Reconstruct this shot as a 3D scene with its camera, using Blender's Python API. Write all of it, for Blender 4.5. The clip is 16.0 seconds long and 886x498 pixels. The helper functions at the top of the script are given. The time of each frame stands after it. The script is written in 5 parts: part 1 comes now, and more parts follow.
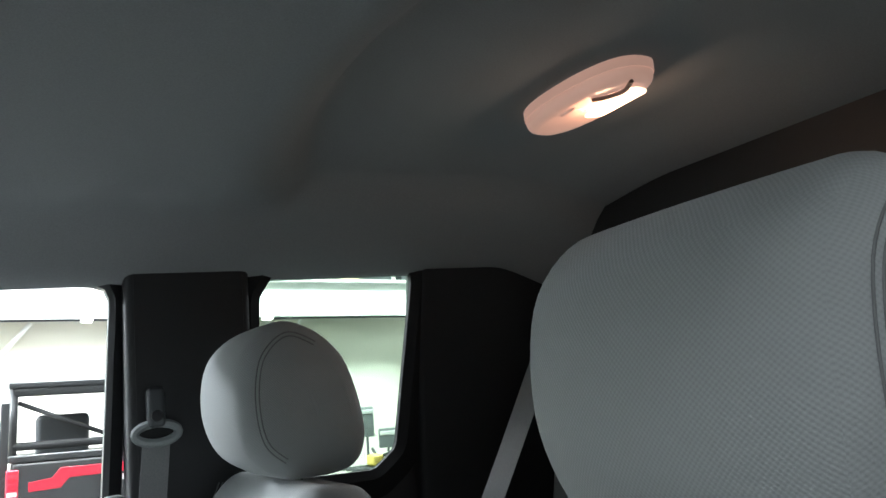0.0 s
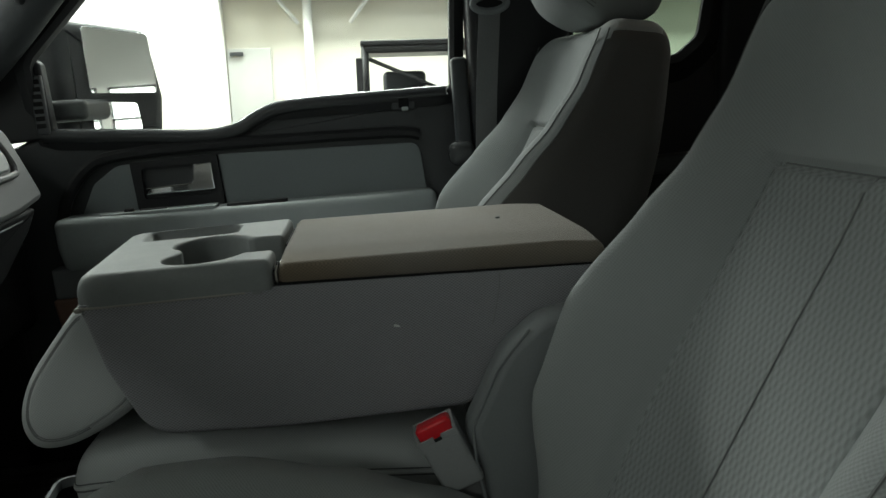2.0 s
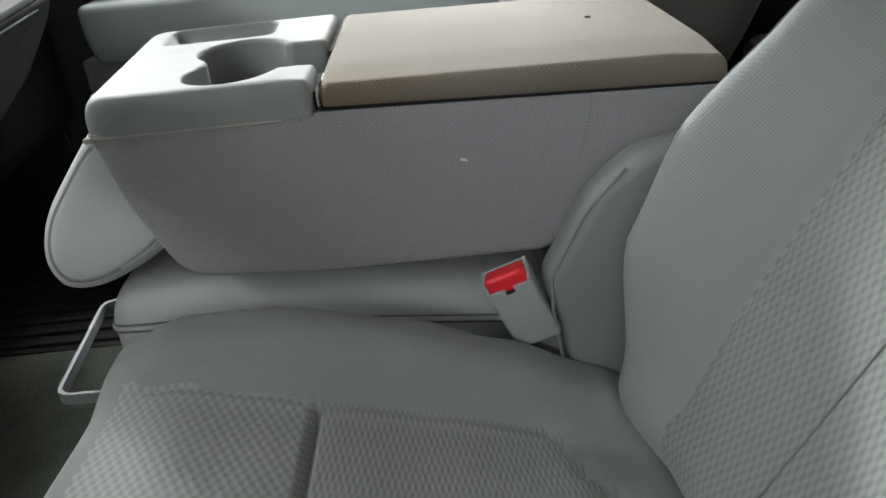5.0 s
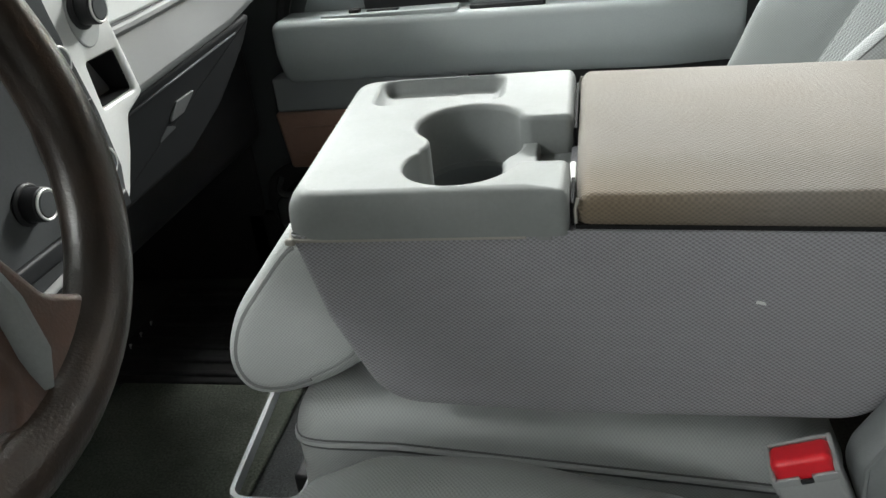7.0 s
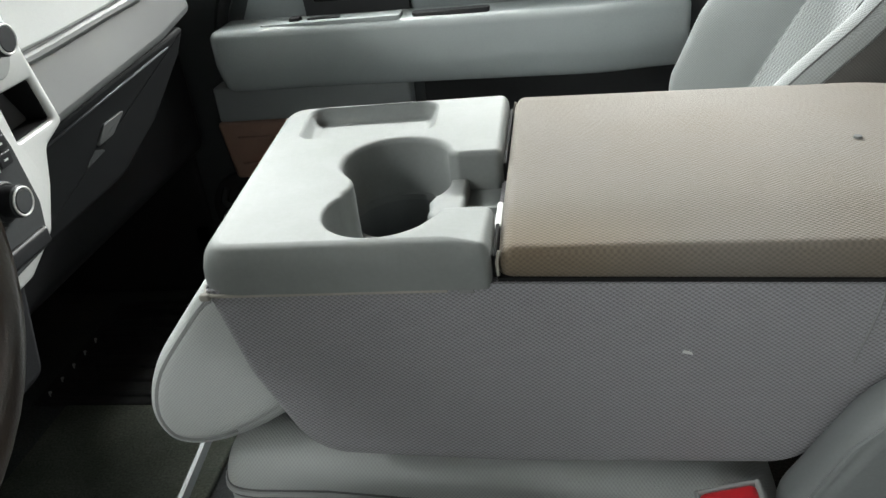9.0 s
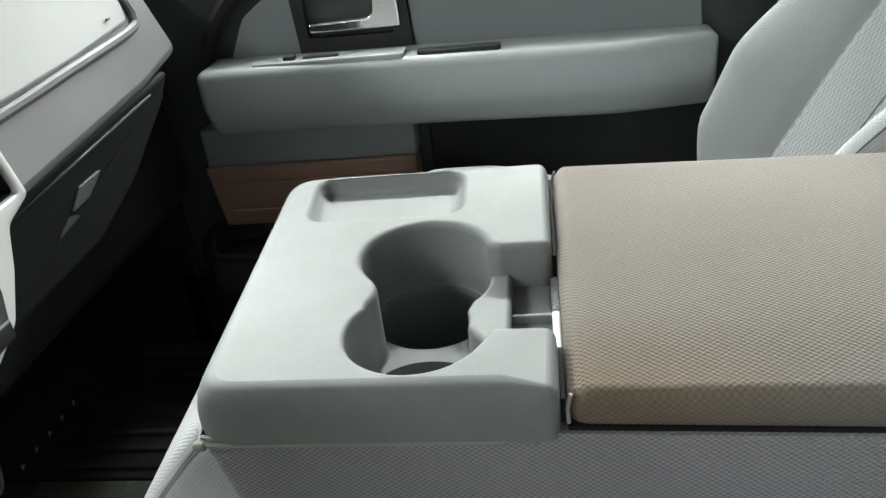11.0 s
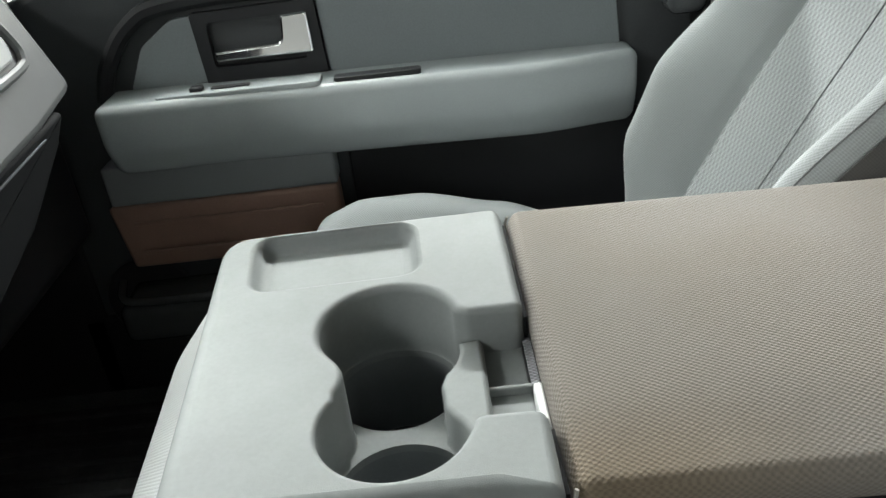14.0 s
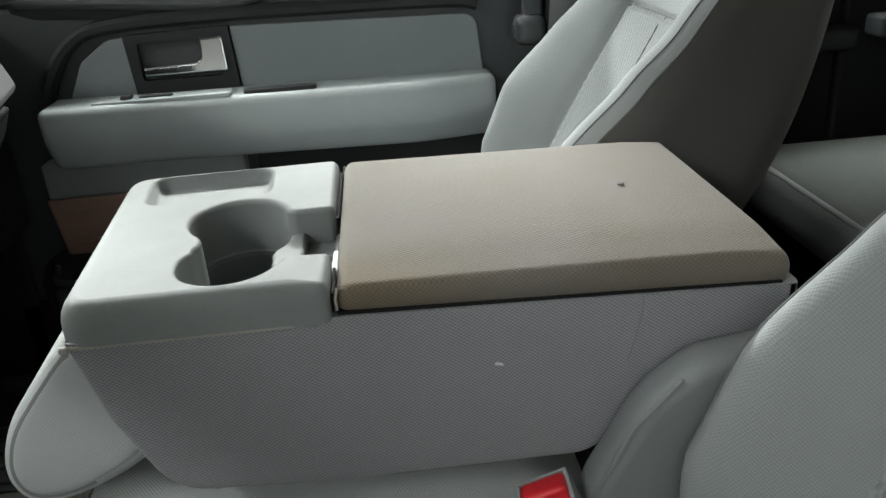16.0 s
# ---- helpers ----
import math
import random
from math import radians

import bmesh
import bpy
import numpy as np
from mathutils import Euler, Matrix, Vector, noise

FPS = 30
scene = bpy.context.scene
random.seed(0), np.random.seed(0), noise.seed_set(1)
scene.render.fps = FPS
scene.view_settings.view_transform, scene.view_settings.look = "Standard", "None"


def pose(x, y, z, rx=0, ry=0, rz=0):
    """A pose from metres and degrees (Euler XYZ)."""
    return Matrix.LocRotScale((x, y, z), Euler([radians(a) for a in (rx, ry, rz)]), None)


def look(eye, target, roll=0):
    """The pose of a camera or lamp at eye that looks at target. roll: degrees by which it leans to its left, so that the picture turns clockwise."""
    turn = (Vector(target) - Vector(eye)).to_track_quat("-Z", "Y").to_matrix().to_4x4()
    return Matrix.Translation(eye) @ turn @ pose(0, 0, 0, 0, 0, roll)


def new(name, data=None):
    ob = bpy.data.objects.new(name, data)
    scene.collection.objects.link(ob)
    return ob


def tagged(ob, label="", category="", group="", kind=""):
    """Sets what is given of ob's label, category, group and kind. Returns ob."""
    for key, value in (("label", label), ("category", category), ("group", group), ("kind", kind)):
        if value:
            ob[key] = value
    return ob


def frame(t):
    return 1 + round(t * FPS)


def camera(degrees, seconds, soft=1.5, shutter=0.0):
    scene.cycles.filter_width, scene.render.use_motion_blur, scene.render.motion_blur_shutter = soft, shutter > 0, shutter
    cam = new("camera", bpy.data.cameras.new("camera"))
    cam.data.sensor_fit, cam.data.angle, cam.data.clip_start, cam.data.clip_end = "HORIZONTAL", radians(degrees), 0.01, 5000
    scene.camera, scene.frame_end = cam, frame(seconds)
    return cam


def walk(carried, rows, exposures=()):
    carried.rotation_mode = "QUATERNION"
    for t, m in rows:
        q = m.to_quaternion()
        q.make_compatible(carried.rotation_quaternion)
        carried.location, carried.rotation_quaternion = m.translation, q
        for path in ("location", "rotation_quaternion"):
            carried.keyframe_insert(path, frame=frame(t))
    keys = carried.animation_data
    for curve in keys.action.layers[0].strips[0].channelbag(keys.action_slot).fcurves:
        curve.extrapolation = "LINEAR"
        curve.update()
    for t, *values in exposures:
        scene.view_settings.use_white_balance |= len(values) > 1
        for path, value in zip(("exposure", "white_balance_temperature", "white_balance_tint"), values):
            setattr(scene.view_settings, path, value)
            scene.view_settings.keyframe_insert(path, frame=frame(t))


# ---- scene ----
cam = camera(59.0, 16.0)
PATH = [
    (0, (0.19, -0.82, 1.014), (1.166, 0.895, 1.341), -6.2),
    (0.5, (0.119, -0.975, 0.973), (0.963, 0.83, 1.141), -6.0),
    (1, (0.094, -1.053, 0.943), (0.744, 0.838, 0.977), -5.4),
    (1.5, (0.101, -1.039, 0.866), (0.448, 0.925, 0.727), -5.2),
    (2, (0.117, -1.053, 0.785), (0.298, 0.903, 0.407), -4.7),
    (2.5, (0.124, -1.058, 0.746), (0.226, 0.86, 0.188), -4.7),
    (3, (0.114, -1.085, 0.709), (0.152, 0.781, -0.01), -5.2),
    (5.3, (0.116, -0.846, 0.814), (0.077, 0.934, -0.098), -6.4),
    (5.5, (0.113, -0.822, 0.82), (0.029, 0.967, -0.071), -6.6),
    (6, (0.084, -0.761, 0.834), (-0.173, 1.027, -0.025), -6.5),
    (6.5, (0.056, -0.711, 0.856), (-0.324, 1.053, -0.006), -6.5),
    (7, (0.021, -0.684, 0.847), (-0.365, 1.055, -0.064), -6.7),
    (7.5, (0.038, -0.673, 0.859), (-0.342, 1.053, -0.077), -6.8),
    (8, (0.05, -0.662, 0.859), (-0.317, 1.062, -0.086), -6.7),
    (8.5, (0.059, -0.657, 0.869), (-0.285, 1.068, -0.083), -6.7),
    (9, (0.053, -0.638, 0.879), (-0.253, 1.092, -0.077), -6.8),
    (9.5, (0.029, -0.58, 0.887), (-0.247, 1.158, -0.063), -6.9),
    (9.7, (0.011, -0.553, 0.887), (-0.249, 1.194, -0.052), -6.7),
    (12, (-0.001, -0.499, 0.902), (-0.279, 1.25, -0.027), -6.8),
    (12.5, (0.0, -0.486, 0.903), (-0.268, 1.267, -0.023), -6.2),
    (13, (-0.003, -0.481, 0.901), (-0.267, 1.27, -0.028), -6.5),
    (13.5, (-0.027, -0.471, 0.91), (-0.222, 1.282, -0.034), -7.0),
    (14, (-0.042, -0.453, 0.919), (-0.066, 1.304, -0.036), -6.6),
    (14.5, (-0.047, -0.476, 0.919), (-0.014, 1.279, -0.039), -6.6),
    (15, (-0.019, -0.561, 0.918), (0.026, 1.201, -0.028), -6.7),
    (15.5, (0.027, -0.649, 0.909), (0.133, 1.138, 0.018), -4.0),
    (16, (0.061, -0.736, 0.9), (0.175, 1.081, 0.073), -4.2),
]
EXPOSURES = [(0.0, 1.0, 6000, 13), (0.5, 0.3, 6150, 13), (1.0, -0.2, 6250, 13), (1.5, -0.8, 6550, 8), (2.0, -0.45, 6550, 4), (2.5, 0.68, 6250, 13), (3.0, 1.5, 6250, 17), (5.5, 1.25, 6550, 13), (8.0, 1.3, 6550, 12), (12.0, 1.2, 6500, 11), (16.0, 1.1, 6500, 11)]
walk(cam, [(t, look(eye, target, roll)) for t, eye, target, roll in PATH], EXPOSURES)

# ---- world and light ----
world = bpy.data.worlds.new("hall_air")
scene.world = world
world.use_nodes = True
wn = world.node_tree.nodes
wn["Background"].inputs[0].default_value = (0.9, 0.95, 1.0, 1)
wn["Background"].inputs[1].default_value = 0.05


def area(name, place, aim, sx, sy, watts, colour):
    data = bpy.data.lights.new(name, "AREA")
    data.shape, data.size, data.size_y, data.energy, data.color = "RECTANGLE", sx, sy, watts, colour
    ob = new(name, data)
    ob.matrix_world = look(place, aim)
    return ob


HALL = (0.96, 1.0, 0.97)
# Unseen lamps, added and weighted to light cab and hall; no fixtures there.
for lx, ly, lz, aim, lw in (
    (-4.6, 1.6, 4.5, (-2.5, 0.8, 0), 52),
    (-11.0, 3.0, 4.4, (-4.0, 1.0, 0.3), 80),
    (-5.2, 6.2, 4.4, (-3.0, 3.0, 0), 290),
    (-2.6, 6.0, 4.4, (-2.2, 5.0, 0), 220),
    (1.4, 6.0, 4.4, (1.2, 5.0, 0), 110),
    (0.2, -2.9, 4.4, (0.1, -2.5, 0), 7),
    (-1.6, -8.0, 2.4, (-0.6, -3.0, 0.8), 20),
    (-3.2, -5.5, 3.0, (-0.6, -1.0, 0.5), 27),
    (-5.0, -2.6, 4.5, (-2.0, -1.0, 0.5), 85),
    (-0.6, 2.0, 4.5, (-0.5, 1.8, 0), 200),
    (-1.2, 4.0, 4.4, (-0.6, 2.5, 0), 42),
    (3.0, -9.0, 4.6, (1.0, -3.0, 0), 8),
    (-5.0, 7.3, 5.0, (-5.0, 7.6, 0), 740),
    (0.2, 7.3, 5.0, (0.2, 7.6, 0), 800),
    (5.4, 7.3, 5.0, (5.4, 7.6, 0), 860),
    (11.0, 3.5, 4.6, (11.0, 3.6, 0), 260),
):
    area("hall_fill_light", (lx, ly, lz), aim, 2.4, 0.9, lw, HALL)
DOME = bpy.data.lights.new("dome_bulb", "POINT")
DOME.energy, DOME.color, DOME.shadow_soft_size = 0.30, (1.0, 0.62, 0.38), 0.012
new("dome_bulb", DOME).location = (0.965, 0.02, 1.366)

# ---- materials ----


def material(name, colour, rough=0.6, metal=0.0, grain=0.0, grain_size=400.0, stain=0.0, stain_size=6.0, bump=0.0, bump_size=900.0, tint=None, spec=0.5, sheen=0.0):
    """Base colour with a fine grain and broad wear of real size, and a fine relief."""
    m = bpy.data.materials.new(name)
    m.use_nodes = True
    nt = m.node_tree
    b = nt.nodes["Principled BSDF"]
    b.inputs["Roughness"].default_value, b.inputs["Metallic"].default_value = rough, metal
    b.inputs["Specular IOR Level"].default_value = spec
    if sheen:
        b.inputs["Sheen Weight"].default_value = sheen
    co = nt.nodes.new("ShaderNodeTexCoord")
    col = None
    base = (*colour, 1)
    for amount, size, other in ((stain, stain_size, tint), (grain, grain_size, None)):
        if not amount:
            continue
        n = nt.nodes.new("ShaderNodeTexNoise")
        n.inputs["Scale"].default_value, n.inputs["Detail"].default_value, n.inputs["Roughness"].default_value = size, 5, 0.6
        nt.links.new(co.outputs["Object"], n.inputs["Vector"])
        ramp = nt.nodes.new("ShaderNodeValToRGB")
        ramp.color_ramp.elements[0].position, ramp.color_ramp.elements[1].position = 0.32, 0.68
        ramp.color_ramp.elements[0].color = (1 - amount, 1 - amount, 1 - amount, 1) if other is None else (*other, 1)
        ramp.color_ramp.elements[1].color = (1 + amount * 0.3,) * 3 + (1,) if other is None else (1, 1, 1, 1)
        nt.links.new(n.outputs["Fac"], ramp.inputs["Fac"])
        mix = nt.nodes.new("ShaderNodeMix")
        mix.data_type, mix.blend_type = "RGBA", "MULTIPLY"
        mix.inputs["Factor"].default_value = 1.0
        if col is None:
            mix.inputs["A"].default_value = base
        else:
            nt.links.new(col, mix.inputs["A"])
        nt.links.new(ramp.outputs["Color"], mix.inputs["B"])
        col = mix.outputs["Result"]
    if col is None:
        b.inputs["Base Color"].default_value = base
    else:
        nt.links.new(col, b.inputs["Base Color"])
    if bump:
        n = nt.nodes.new("ShaderNodeTexNoise")
        n.inputs["Scale"].default_value, n.inputs["Detail"].default_value = bump_size, 3
        nt.links.new(co.outputs["Object"], n.inputs["Vector"])
        bp = nt.nodes.new("ShaderNodeBump")
        bp.inputs["Strength"].default_value, bp.inputs["Distance"].default_value = bump, 0.001
        nt.links.new(n.outputs["Fac"], bp.inputs["Height"])
        nt.links.new(bp.outputs["Normal"], b.inputs["Normal"])
    return m


def cloth(name, colour, cell=0.0032, depth=0.6, dark=0.25, slant=0.0, stain=0.1, stain_tint=(0.9, 0.87, 0.82), row=0.5, worn=False):
    """A knitted seat cloth: rows of small raised dots with darker hollows between them."""
    m = bpy.data.materials.new(name)
    m.use_nodes = True
    nt = m.node_tree
    b = nt.nodes["Principled BSDF"]
    b.inputs["Roughness"].default_value, b.inputs["Specular IOR Level"].default_value = 0.85, 0.25
    b.inputs["Sheen Weight"].default_value = 0.15
    co = nt.nodes.new("ShaderNodeTexCoord")
    sep = nt.nodes.new("ShaderNodeSeparateXYZ")
    nt.links.new(co.outputs["UV"], sep.inputs[0])

    def maths(op, a, c=None):
        n = nt.nodes.new("ShaderNodeMath")
        n.operation = op
        for k, v in enumerate((a, c)):
            if v is None:
                continue
            if isinstance(v, (int, float)):
                n.inputs[k].default_value = v
            else:
                nt.links.new(v, n.inputs[k])
        return n.outputs[0]

    u = maths("MULTIPLY", sep.outputs[0], 2 * math.pi / cell)
    v = maths("MULTIPLY", sep.outputs[1], 2 * math.pi / (cell * row * 2))
    if slant:
        u = maths("ADD", u, maths("MULTIPLY", v, slant))
    wave = maths("MULTIPLY", maths("SINE", u), maths("SINE", v))
    nz = nt.nodes.new("ShaderNodeTexNoise")
    nz.inputs["Scale"].default_value, nz.inputs["Detail"].default_value = 900, 2
    nt.links.new(co.outputs["Object"], nz.inputs["Vector"])
    height = maths("ADD", maths("MULTIPLY", wave, 0.5), nz.outputs["Fac"])
    bp = nt.nodes.new("ShaderNodeBump")
    bp.inputs["Strength"].default_value, bp.inputs["Distance"].default_value = depth, 0.0008
    nt.links.new(height, bp.inputs["Height"])
    nt.links.new(bp.outputs["Normal"], b.inputs["Normal"])
    rmp = nt.nodes.new("ShaderNodeMapRange")
    rmp.inputs[1].default_value, rmp.inputs[2].default_value = -0.8, 0.5
    rmp.inputs[3].default_value, rmp.inputs[4].default_value = 1 - dark, 1.0
    nt.links.new(wave, rmp.inputs[0])
    st = nt.nodes.new("ShaderNodeTexNoise")
    st.inputs["Scale"].default_value, st.inputs["Detail"].default_value = 5, 4
    nt.links.new(co.outputs["Object"], st.inputs["Vector"])
    ramp = nt.nodes.new("ShaderNodeValToRGB")
    ramp.color_ramp.elements[0].position, ramp.color_ramp.elements[1].position = 0.3, 0.65
    ramp.color_ramp.elements[0].color = tuple(1 - stain + stain * c for c in stain_tint) + (1,)
    ramp.color_ramp.elements[1].color = (1, 1, 1, 1)
    nt.links.new(st.outputs["Fac"], ramp.inputs["Fac"])
    mix = nt.nodes.new("ShaderNodeMix")
    mix.data_type, mix.blend_type = "RGBA", "MULTIPLY"
    mix.inputs["Factor"].default_value = 1
    mix.inputs["A"].default_value = (*colour, 1)
    nt.links.new(ramp.outputs["Color"], mix.inputs["B"])
    mix2 = nt.nodes.new("ShaderNodeMix")
    mix2.data_type, mix2.blend_type = "RGBA", "MULTIPLY"
    mix2.inputs["Factor"].default_value = 1
    nt.links.new(mix.outputs["Result"], mix2.inputs["A"])
    nt.links.new(rmp.outputs[0], mix2.inputs["B"])
    last = mix2.outputs["Result"]
    if worn:
        # a tan grease stain along the lid's front near edge
        pos = nt.nodes.new("ShaderNodeSeparateXYZ")
        nt.links.new(co.outputs["Object"], pos.inputs[0])

        def fade(sock, a, b_):
            n = nt.nodes.new("ShaderNodeMapRange")
            n.interpolation_type = "SMOOTHSTEP"
            n.inputs[1].default_value, n.inputs[2].default_value = a, b_
            nt.links.new(sock, n.inputs[0])
            return n.outputs[0]

        spot = maths("MULTIPLY", maths("MULTIPLY", fade(pos.outputs[0], 0.16, 0.02), fade(pos.outputs[1], -0.095, -0.155)), maths("MULTIPLY", st.outputs["Fac"], 1.6))
        mix3 = nt.nodes.new("ShaderNodeMix")
        mix3.data_type, mix3.blend_type = "RGBA", "MULTIPLY"
        nt.links.new(spot, mix3.inputs["Factor"])
        nt.links.new(last, mix3.inputs["A"])
        mix3.inputs["B"].default_value = (1.0, 0.87, 0.68, 1)
        last = mix3.outputs["Result"]
    nt.links.new(last, b.inputs["Base Color"])
    return m


CLOTH = cloth("grey_seat_cloth", (0.255, 0.273, 0.273), 0.0036, 0.45, 0.13)
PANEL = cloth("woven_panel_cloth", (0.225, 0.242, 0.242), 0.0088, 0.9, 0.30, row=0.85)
# Same dotted cloth as the backrest panel, brightened for light from the front.
PANELF = cloth("lit_woven_panel_cloth", (0.330, 0.350, 0.350), 0.0088, 0.9, 0.26, row=0.85)
# Bench cloth darkened to carry the shade at the cab's rear.
BENCHBK = cloth("shaded_bench_cloth", (0.055, 0.060, 0.058), 0.0036, 0.4, 0.15)
# Seat cloth darkened for the shade on the passenger seat's inner side and back.
SIDECL = cloth("shaded_side_cloth", (0.078, 0.077, 0.073), 0.0034, 0.35, 0.10)
# Grey seat cloth with the windscreen's light put into its tone.
LITCL = cloth("front_lit_cloth", (0.43, 0.455, 0.452), 0.0034, 0.45, 0.16)
DARKCLOTH = cloth("charcoal_bench_cloth", (0.11, 0.125, 0.115), 0.0036, 0.4, 0.15)
RIBBED = cloth("ribbed_panel_cloth", (0.285, 0.298, 0.302), 0.0056, 0.8, 0.26, row=2.2)
SIDE = cloth("console_side_cloth", (0.315, 0.318, 0.338), 0.0046, 0.9, 0.40, row=0.36)
LIDCLOTH = cloth("taupe_lid_cloth", (0.170, 0.155, 0.135), 0.0048, 0.5, 0.24, row=0.36, stain=0.7, stain_tint=(0.86, 0.79, 0.68), worn=True)
PANELPL = material("charcoal_panel_plastic", (0.06, 0.064, 0.066), 0.8, grain=0.08, bump=0.12, spec=0.2)
TRIMPL = material("dark_door_plastic", (0.042, 0.046, 0.048), 0.40, grain=0.15, bump=0.25, bump_size=1100, spec=0.45)
SILLPL = material("glossy_sill_plastic", (0.045, 0.048, 0.050), 0.22, grain=0.1, bump=0.12, bump_size=1100)
COVERPL = material("grey_cover_vinyl", (0.20, 0.215, 0.22), 0.5, grain=0.06, bump=0.12, bump_size=700)
TRAYPL = material("light_grey_plastic", (0.204, 0.219, 0.217), 0.66, grain=0.05, grain_size=300, stain=0.12, stain_size=11, bump=0.15, bump_size=1500, spec=0.35)
ARMPL = material("grey_door_plastic", (0.36, 0.395, 0.395), 0.26, grain=0.05, stain=0.08, bump=0.15, bump_size=1200)
BLACKPL = material("black_plastic", (0.015, 0.0158, 0.0175), 0.5, grain=0.2, bump=0.2, bump_size=1200, spec=0.35)
DARKPL = material("charcoal_plastic", (0.04, 0.044, 0.048), 0.45, grain=0.1, bump=0.2, bump_size=1200)
INSERT = material("grey_door_insert", (0.165, 0.187, 0.192), 0.6, grain=0.1, bump=0.4, bump_size=900)
DASHLT = material("pale_dash_plastic", (0.62, 0.64, 0.63), 0.5, grain=0.05, bump=0.15)
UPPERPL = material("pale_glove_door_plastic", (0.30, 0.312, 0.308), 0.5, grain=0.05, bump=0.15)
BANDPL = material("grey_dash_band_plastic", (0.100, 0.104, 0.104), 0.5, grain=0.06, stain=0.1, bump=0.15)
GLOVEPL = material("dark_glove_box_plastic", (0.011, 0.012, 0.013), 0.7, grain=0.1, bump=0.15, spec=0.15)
DASHMID = material("grey_dash_plastic", (0.38, 0.395, 0.39), 0.5, grain=0.06, bump=0.15)
SILVER = material("silver_trim", (0.66, 0.67, 0.66), 0.4, metal=0.2, grain=0.04)
CHROME = material("chrome", (0.86, 0.87, 0.88), 0.07, metal=1.0, stain=0.05)
LINER = material("headliner_cloth", (0.225, 0.234, 0.240), 0.95, grain=0.1, bump=0.4, bump_size=500, spec=0.1)
CARPET = material("black_carpet", (0.08, 0.085, 0.085), 1.0, grain=0.5, grain_size=250, stain=0.3, bump=1.0, bump_size=350, spec=0.1)
MATFAB = material("dark_green_grey_carpet", (0.12, 0.132, 0.11), 1.0, grain=0.5, grain_size=250, stain=0.4, bump=1.0, bump_size=300, spec=0.1)
RUBBER = material("black_rubber", (0.012, 0.012, 0.0125), 0.85, grain=0.2, spec=0.2)
MATRUB = material("mottled_mat_rubber", (0.035, 0.035, 0.036), 0.8, grain=0.3, grain_size=60, stain=0.5, stain_size=9, tint=(0.5, 0.5, 0.5), spec=0.25)
# Tray plastic darkened for the shade down in the cups.
CUPPL = material("shaded_cup_plastic", (0.150, 0.162, 0.168), 0.5, grain=0.06, bump=0.12, bump_size=700)
LEATHER = material("worn_wheel_leather", (0.040, 0.025, 0.016), 0.30, grain=0.2, grain_size=120, stain=0.6, stain_size=7, tint=(0.30, 0.38, 0.48), bump=0.3, bump_size=500)
TANWORN = material("brown_worn_leather", (0.075, 0.034, 0.019), 0.42, grain=0.2, grain_size=120, stain=0.5, stain_size=12, tint=(0.5, 0.55, 0.6), bump=0.3, bump_size=500)
RED = material("red_button_plastic", (0.82, 0.022, 0.035), 0.30, grain=0.05)
BELTGREY = material("grey_belt_webbing", (0.17, 0.175, 0.175), 0.8, grain=0.15, bump=0.5, bump_size=800)
BUCKLEPL = material("grey_buckle_plastic", (0.33, 0.345, 0.345), 0.5, grain=0.05)
# The map pocket's tan is warm light put into the plastic's colour.
POCKETPL = material("warm_lit_tan_plastic", (0.30, 0.185, 0.14), 0.45, grain=0.1, stain=0.2)
STITCH = material("dark_stitching", (0.13, 0.135, 0.135), 0.9)
SEAMCL = material("grey_seam_cloth", (0.22, 0.23, 0.23), 0.9, bump=0.3)
PIPING = material("pale_piping", (0.30, 0.29, 0.26), 0.8, bump=0.3)
WHITEW = material("white_wall_paint", (0.80, 0.79, 0.75), 0.8, grain=0.04, stain=0.06, stain_size=0.6)
CREAMW = material("cream_wall_paint", (0.72, 0.69, 0.60), 0.85, grain=0.04, stain=0.1, stain_size=0.5)
DOORGREY = material("grey_door_paint", (0.50, 0.50, 0.48), 0.6, stain=0.05)
STEELW = material("white_painted_steel", (0.78, 0.78, 0.76), 0.5, stain=0.05)
CONCRETE = material("grey_concrete", (0.22, 0.22, 0.21), 0.55, grain=0.15, grain_size=30, stain=0.2, stain_size=0.7)
UTVBLACK = material("utv_black", (0.03, 0.03, 0.032), 0.5, grain=0.1)
UTVRED = material("utv_red", (0.65, 0.02, 0.05), 0.35, grain=0.05)
DIMW = material("low_bounce_grey", (0.42, 0.42, 0.41), 0.8, grain=0.04, stain=0.08, stain_size=0.6)
WOOD = material("tan_cardboard", (0.45, 0.33, 0.18), 0.8, grain=0.15, grain_size=20)
YELLOW = material("yellow_plastic", (0.65, 0.47, 0.10), 0.5, stain=0.15)
LEAFY = material("green_leaf", (0.06, 0.10, 0.04), 0.6, grain=0.3)


def glass(name, colour=(1, 1, 1), rough=0.0):
    m = bpy.data.materials.new(name)
    m.use_nodes = True
    nt = m.node_tree
    nt.nodes.remove(nt.nodes["Principled BSDF"])
    tr, gl, mx, fr = (nt.nodes.new("ShaderNode" + k) for k in ("BsdfTransparent", "BsdfGlossy", "MixShader", "Fresnel"))
    tr.inputs[0].default_value = (*colour, 1)
    gl.inputs["Roughness"].default_value = rough
    fr.inputs[0].default_value = 1.4
    nt.links.new(fr.outputs[0], mx.inputs[0])
    nt.links.new(tr.outputs[0], mx.inputs[1])
    nt.links.new(gl.outputs[0], mx.inputs[2])
    nt.links.new(mx.outputs[0], nt.nodes["Material Output"].inputs[0])
    return m


GLASS = glass("clear_glass", (0.97, 0.99, 0.98))
TINTED = glass("tinted_glass", (0.62, 0.70, 0.64))
MIRROR = material("mirror_glass", (0.9, 0.92, 0.92), 0.02, metal=1.0)


